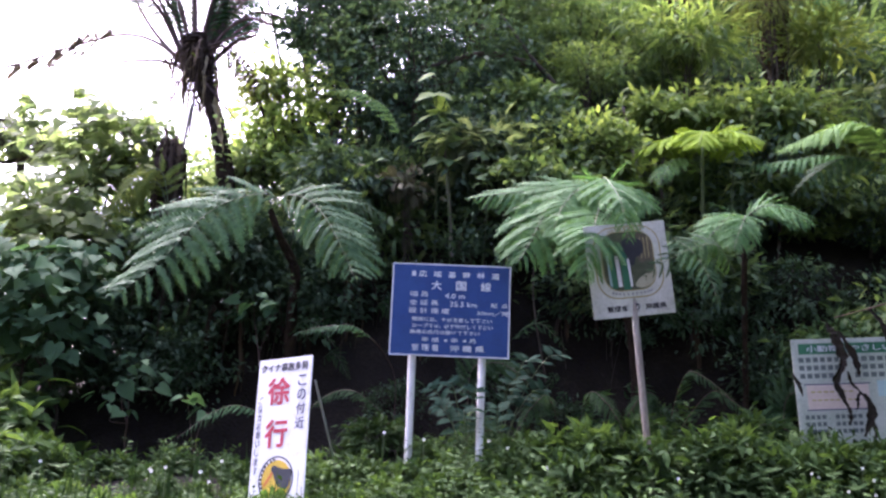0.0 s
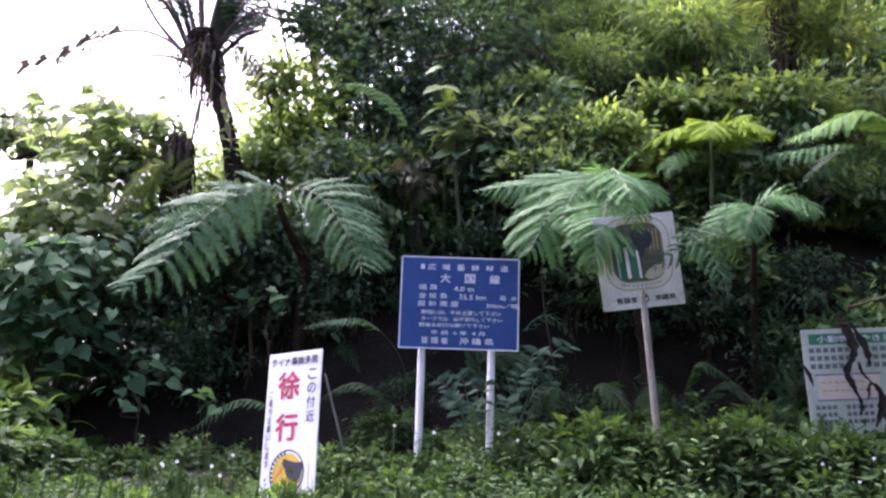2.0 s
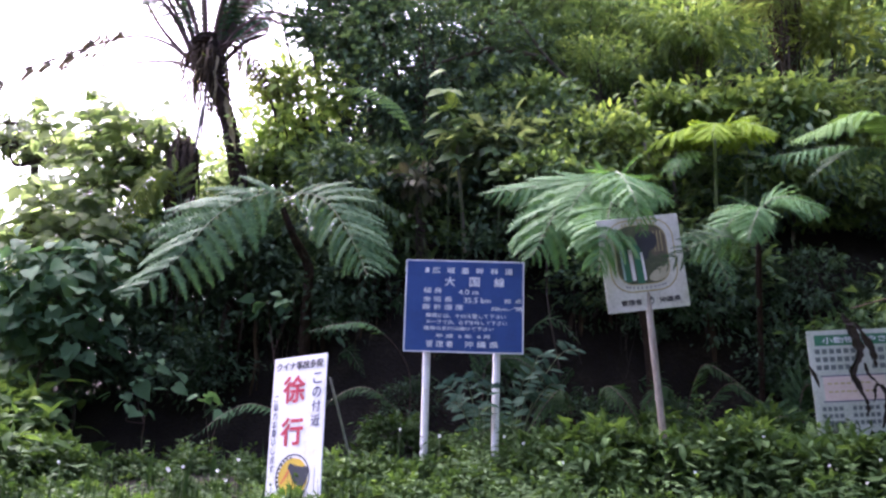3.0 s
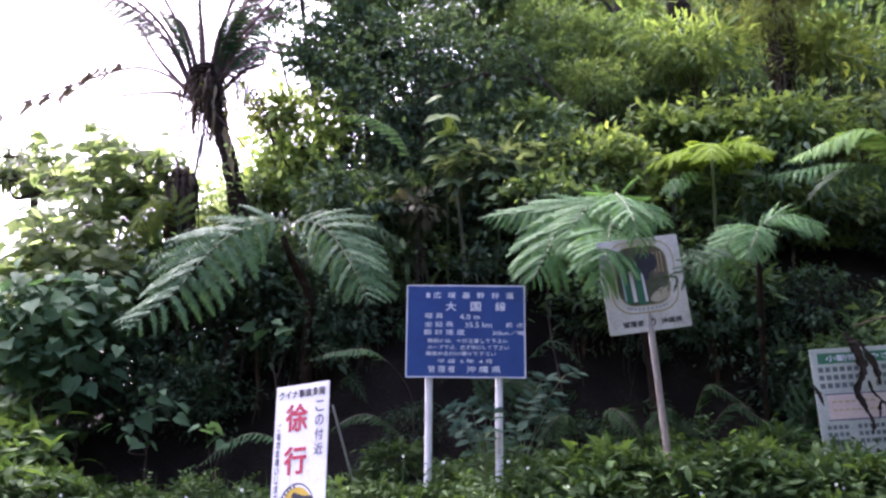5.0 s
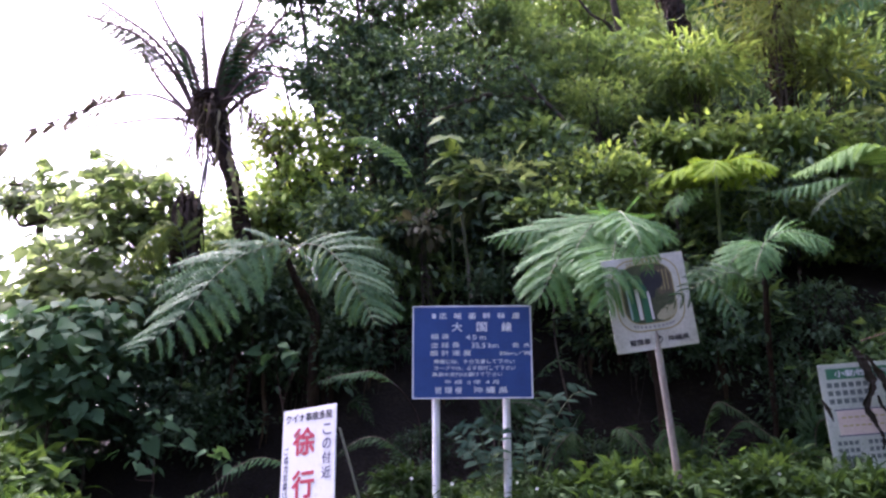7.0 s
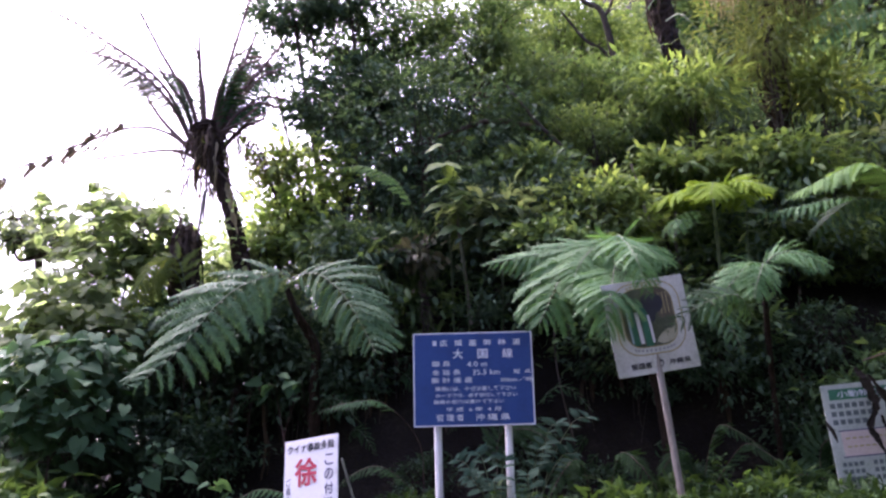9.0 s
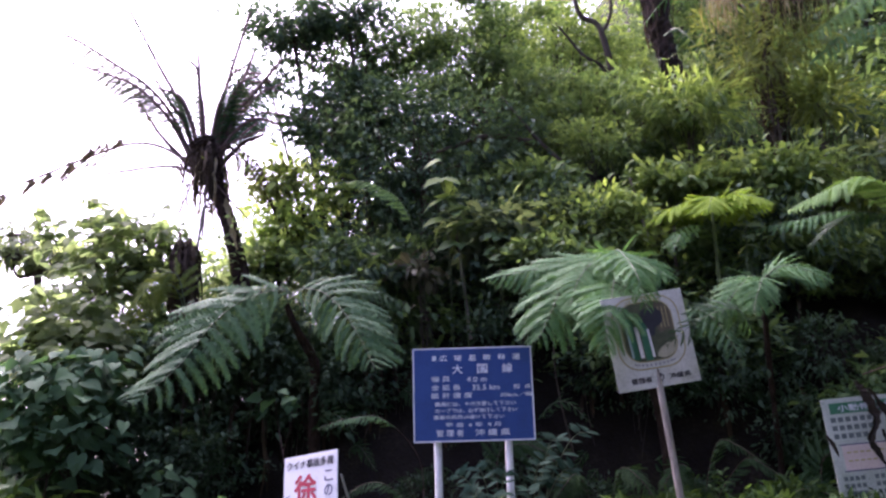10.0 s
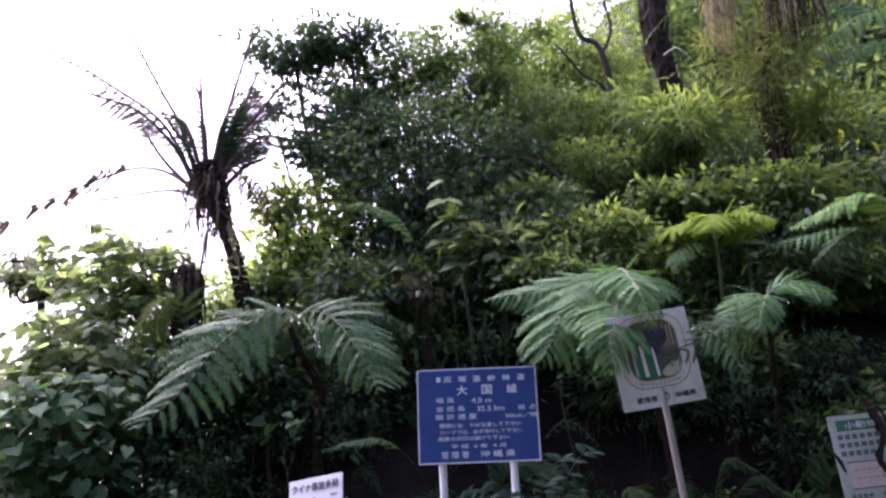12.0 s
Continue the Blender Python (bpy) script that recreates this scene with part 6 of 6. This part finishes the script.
def withered_clumps():
    """Curled leaflets left on the dead frond of the tall fern, and the bare strip on its trunk."""
    rng = np.random.default_rng(66)
    for i, (x, z, l0) in enumerate(((-6.47, 6.66, 0.26), (-6.1, 6.88, 0.26), (-5.8, 6.96, 0.18), (-5.58, 7.14, 0.3), (-5.32, 7.12, 0.14), (-5.24, 7.3, 0.2), (-5.08, 7.38, 0.22), (-4.82, 7.44, 0.14))):
        for j in range(4):
            p = np.array((x + rng.normal(0, 0.05), 12.6 + rng.normal(0, 0.05), z))
            l = rng.uniform(0.7, 1.1) * l0
            c = rng.normal(0, 0.035)
            ribbon(tf, [p, p + (c + 0.04, -0.03, -l * 0.4), p + (c - 0.06, 0.02, -l * 0.75), p + (c * 0.4 - 0.1, 0.03, -l)], 0.06, DEAD_HAZED, 500 + 9 * i + j)
    ribbon(tf, [(-3.33, 12.86, 6.6), (-3.27, 12.85, 6.35), (-3.2, 12.84, 6.05), (-3.13, 12.84, 5.8)], 0.1, STRAW, 590, "bare_strip")
    frond(tf, [(-3.6, 13.0, 7.3), (-3.25, 12.95, 7.42), (-2.9, 12.9, 7.15), (-2.7, 12.9, 6.75)], 0.36, (0, -0.6, 1), 11, DEAD, seed=595, start=0.25, fall=0.9, stalk=STALK_BROWN, thick=0.015, kind="limp")
    frond(tf, [(-3.75, 13.0, 7.3), (-4.0, 12.95, 7.3), (-4.15, 12.9, 7.1), (-4.2, 12.9, 6.85)], 0.22, (0, -0.6, 1), 9, DEAD, seed=596, start=0.25, fall=0.9, stalk=STALK_BROWN, thick=0.015, kind="limp")


slope_trunks()
hanging_dead()
withered_clumps()


def stem_plant(label, base, top, leaf, n, mat, seed, ratio=0.6, reach=0.3):
    """A single upright stem with large leaves near its top."""
    rng = np.random.default_rng(seed)
    ob = empty("young_plant", label, "plant", Matrix.Identity(4))
    line = bent([base, (np.array(base) + top) / 2 + rng.normal(0, 0.03, 3), top], 5)
    v, q = tube_arrays(line, np.linspace(0.014, 0.006, len(line)), 6)
    child("stem", mesh_np("stem", v, [q], STALK, True), ob)
    for i in range(n):
        s = 0.7 + 0.3 * (i / (n - 1)) ** 0.8
        p = line[int(s * (len(line) - 1))]
        a = i * 2.4 + rng.uniform(-0.3, 0.3)
        w = np.array([[math.cos(a), math.sin(a) * 0.8 - 0.2, rng.uniform(-0.45, 0.35)]])
        L = np.array([leaf * rng.uniform(0.8, 1.2)])
        lv, lf = leaf_arrays(p[None], w, np.array([[rng.normal(0, 0.35), rng.uniform(-1.0, -0.2), 0.9]]), L, L * ratio, 0.2, 0.3, True)
        child("leaf", mesh_np("leaf", lv, [lf], mat), ob)
    return ob


def spray_plant(label, base, tips, leaf, pairs, mat, seed, ratio=0.42):
    """A plant with arching feathered leaves: oval leaflets in pairs along each stalk."""
    rng = np.random.default_rng(seed)
    ob = empty("young_plant", label, "plant", Matrix.Identity(4), "plants beside the sign")
    base = np.array(base, float)
    for tip in tips:
        tip = np.array(tip, float)
        line = bent([base, base + (tip - base) * (0.35, 0.35, 0.62), base + (tip - base) * (0.72, 0.72, 0.97), tip], 6)
        v, q = tube_arrays(line, np.linspace(0.008, 0.002, len(line)), 5)
        stalk = child("leaf_stalk", mesh_np("leaf_stalk", v, [q], STALK, True), ob)
        for k in range(pairs):
            p = line[int((0.38 + 0.6 * k / (pairs - 1)) * (len(line) - 1))]
            along = unit(tip - base)
            for sg in (-1, 1):
                out = unit(np.cross(along, (0, -0.8, 0.6))) * sg
                w = unit(out + along * 0.55 + rng.normal(0, 0.18, 3) + (0, -0.1, -0.1))
                l = np.array([leaf * rng.uniform(0.8, 1.2) * (1 - 0.3 * k / pairs)])
                lv, lf = leaf_arrays(p[None], w[None], np.array([[rng.normal(0, 0.25), -0.7, 0.9]]), l, l * ratio, 0.2, 0.2, True)
                child("leaflet", mesh_np("leaflet", lv, [lf], mat, True), stalk)
    return ob


spray_plant("blue-green plant with feathered leaves beside the sign pole", (0.3, 9.75, 1.6), [(-0.12, 9.45, 2.32), (0.09, 9.4, 2.39), (0.39, 9.4, 2.33), (-0.03, 9.4, 2.16), (0.26, 9.45, 2.12)], 0.15, 7, LEAF_TEAL, 401)
spray_plant("dusky blue-green plant with feathered leaves behind the sign", (0.65, 10.25, 1.6), [(1.3, 9.9, 2.76), (0.96, 9.95, 2.7), (0.76, 9.9, 2.45), (1.1, 9.9, 2.4), (0.61, 9.8, 2.2)], 0.17, 8, LEAF_TEAL, 402)
stem_plant("tall plant with big yellow-green leaves above the hollow", (-0.1, 12.0, 4.0), (-0.18, 11.5, 6.5), 0.3, 18, LEAF_LIGHT, 403, 0.62)
stem_plant("tall plant with big green leaves above the hollow", (0.1, 12.0, 4.0), (-0.05, 11.5, 6.0), 0.26, 20, LEAF_MID, 404, 0.58)
stem_plant("plant with big soft green leaves above the hollow", (0.5, 12.0, 4.0), (0.47, 11.4, 5.6), 0.25, 22, LEAF_MID, 406, 0.56)
stem_plant("plant with pale round leaves below the yellow fern", (3.5, 11.3, 4.4), (3.5, 11.1, 5.45), 0.2, 7, LEAF_BROAD, 405, 0.65)
stem_plant("plant with big soft green leaves above the hollow", (0.9, 12.0, 4.0), (0.85, 11.4, 5.5), 0.24, 28, LEAF_MID, 408, 0.5)
f = empty("fern", "pale green fern frond high above the hollow", "fern", Matrix.Identity(4), "low ferns")
frond(f, [(-0.45, 12.0, 4.7), (-0.55, 11.6, 5.5), (-0.7, 11.3, 5.85), (-0.9, 11.2, 5.99), (-1.15, 11.1, 6.07), (-1.48, 11.0, 6.02)], 0.34, (0, -0.8, 0.9), 18, FERN_LIGHT, seed=411, start=0.5, thick=0.008, kind="level")
f = empty("fern", "drooping yellow-brown fern by the dark stump", "fern", Matrix.Identity(4), "low ferns")
frond(f, [(-3.6, 12.3, 4.6), (-3.75, 12.1, 5.25), (-4.1, 12.0, 5.0), (-4.4, 11.9, 4.3)], 0.42, (0, -0.9, 0.6), 20, FERN_OLIVE, seed=412, start=0.2, thick=0.008, kind="level")
frond(f, [(-3.6, 12.3, 4.6), (-3.8, 12.15, 5.1), (-4.2, 12.05, 4.8), (-4.45, 11.95, 4.1)], 0.36, (-0.3, -0.9, 0.6), 18, FERN_OLIVE, seed=413, start=0.2, thick=0.008, kind="level")

tree_at(184, 1.1, 12.5, 6.5, (0.55, 0.4, 0.4), LEAF_MID, 20, 34, 0.17, 0.42, "green shrub with pointed leaves above the hollow", 0.18, 0.02, 0.2, True)
tree_at(185, 0.5, 11.9, 5.6, (0.55, 0.35, 0.35), LEAF_BROAD, 18, 20, 0.22, 0.5, "soft green shrub with large leaves above the hollow", 0.18, 0.02, 0.2, True)
tree_at(186, -0.5, 11.6, 5.05, (0.3, 0.25, 0.14), FERN_BROWNED, 9, 16, 0.16, 0.5, "yellow-brown leafy shrub at the brow of the cut", 0.14, 0.012, 0.2, True)
tree_at(180, 1.75, 11.9, 5.65, (0.8, 0.45, 0.5), LEAF_LIGHT, 46, 55, 0.13, 0.4, "light green shrub above the pale fern", 0.18, 0.03, 0.2, True)
tree_at(181, 0.65, 12.4, 5.75, (0.6, 0.45, 0.5), LEAF_BROAD, 26, 45, 0.17, 0.5, "soft green shrub above the hollow", 0.18, 0.03, 0.2, True)
lt = empty("leaning_tree", "dark bare limbs reaching through the leaves", "tree", Matrix.Identity(4), "trees on the slope")
for pts in ([(1.9, 13.6, 4.6), (1.5, 13.0, 6.1), (0.85, 12.75, 6.26), (0.0, 12.7, 6.22)], [(1.9, 13.6, 4.6), (1.75, 13.1, 6.6), (1.15, 13.0, 7.5), (0.7, 12.9, 8.1)], [(1.2, 13.1, 7.4), (0.5, 12.9, 7.45), (-0.2, 12.9, 7.25), (-0.9, 12.9, 7.1)]):
    line = bent(pts, 7)
    v, q = tube_arrays(line, np.linspace(0.055, 0.015, len(line)), 7, 0.06, np.random.default_rng(8))
    child("limb", mesh_np("limb", v, [q], BARK, True), lt)

tree_at(182, -1.8, 14.9, 6.6, (0.9, 0.8, 1.2), LEAF_MID, 32, 60, 0.125, 0.45, "dense green tree behind the sunlit one", 0.22, 0.05, 0.2)

tree_at(183, -1.2, 13.6, 5.9, (1.0, 0.6, 0.75), LEAF_SHADE, 40, 100, 0.125, 0.45, "green tree above the hollow, leaves darkened for shade", 0.22, 0.04, 0.2)
k = empty("broken_stem", "pale broken stem standing in the leaves", "stem", Matrix.Identity(4))
pole("stem", (2.75, 12.7, 5.2), (2.42, 12.55, 6.58), 0.02, BARK_PALE, k, sides=7)
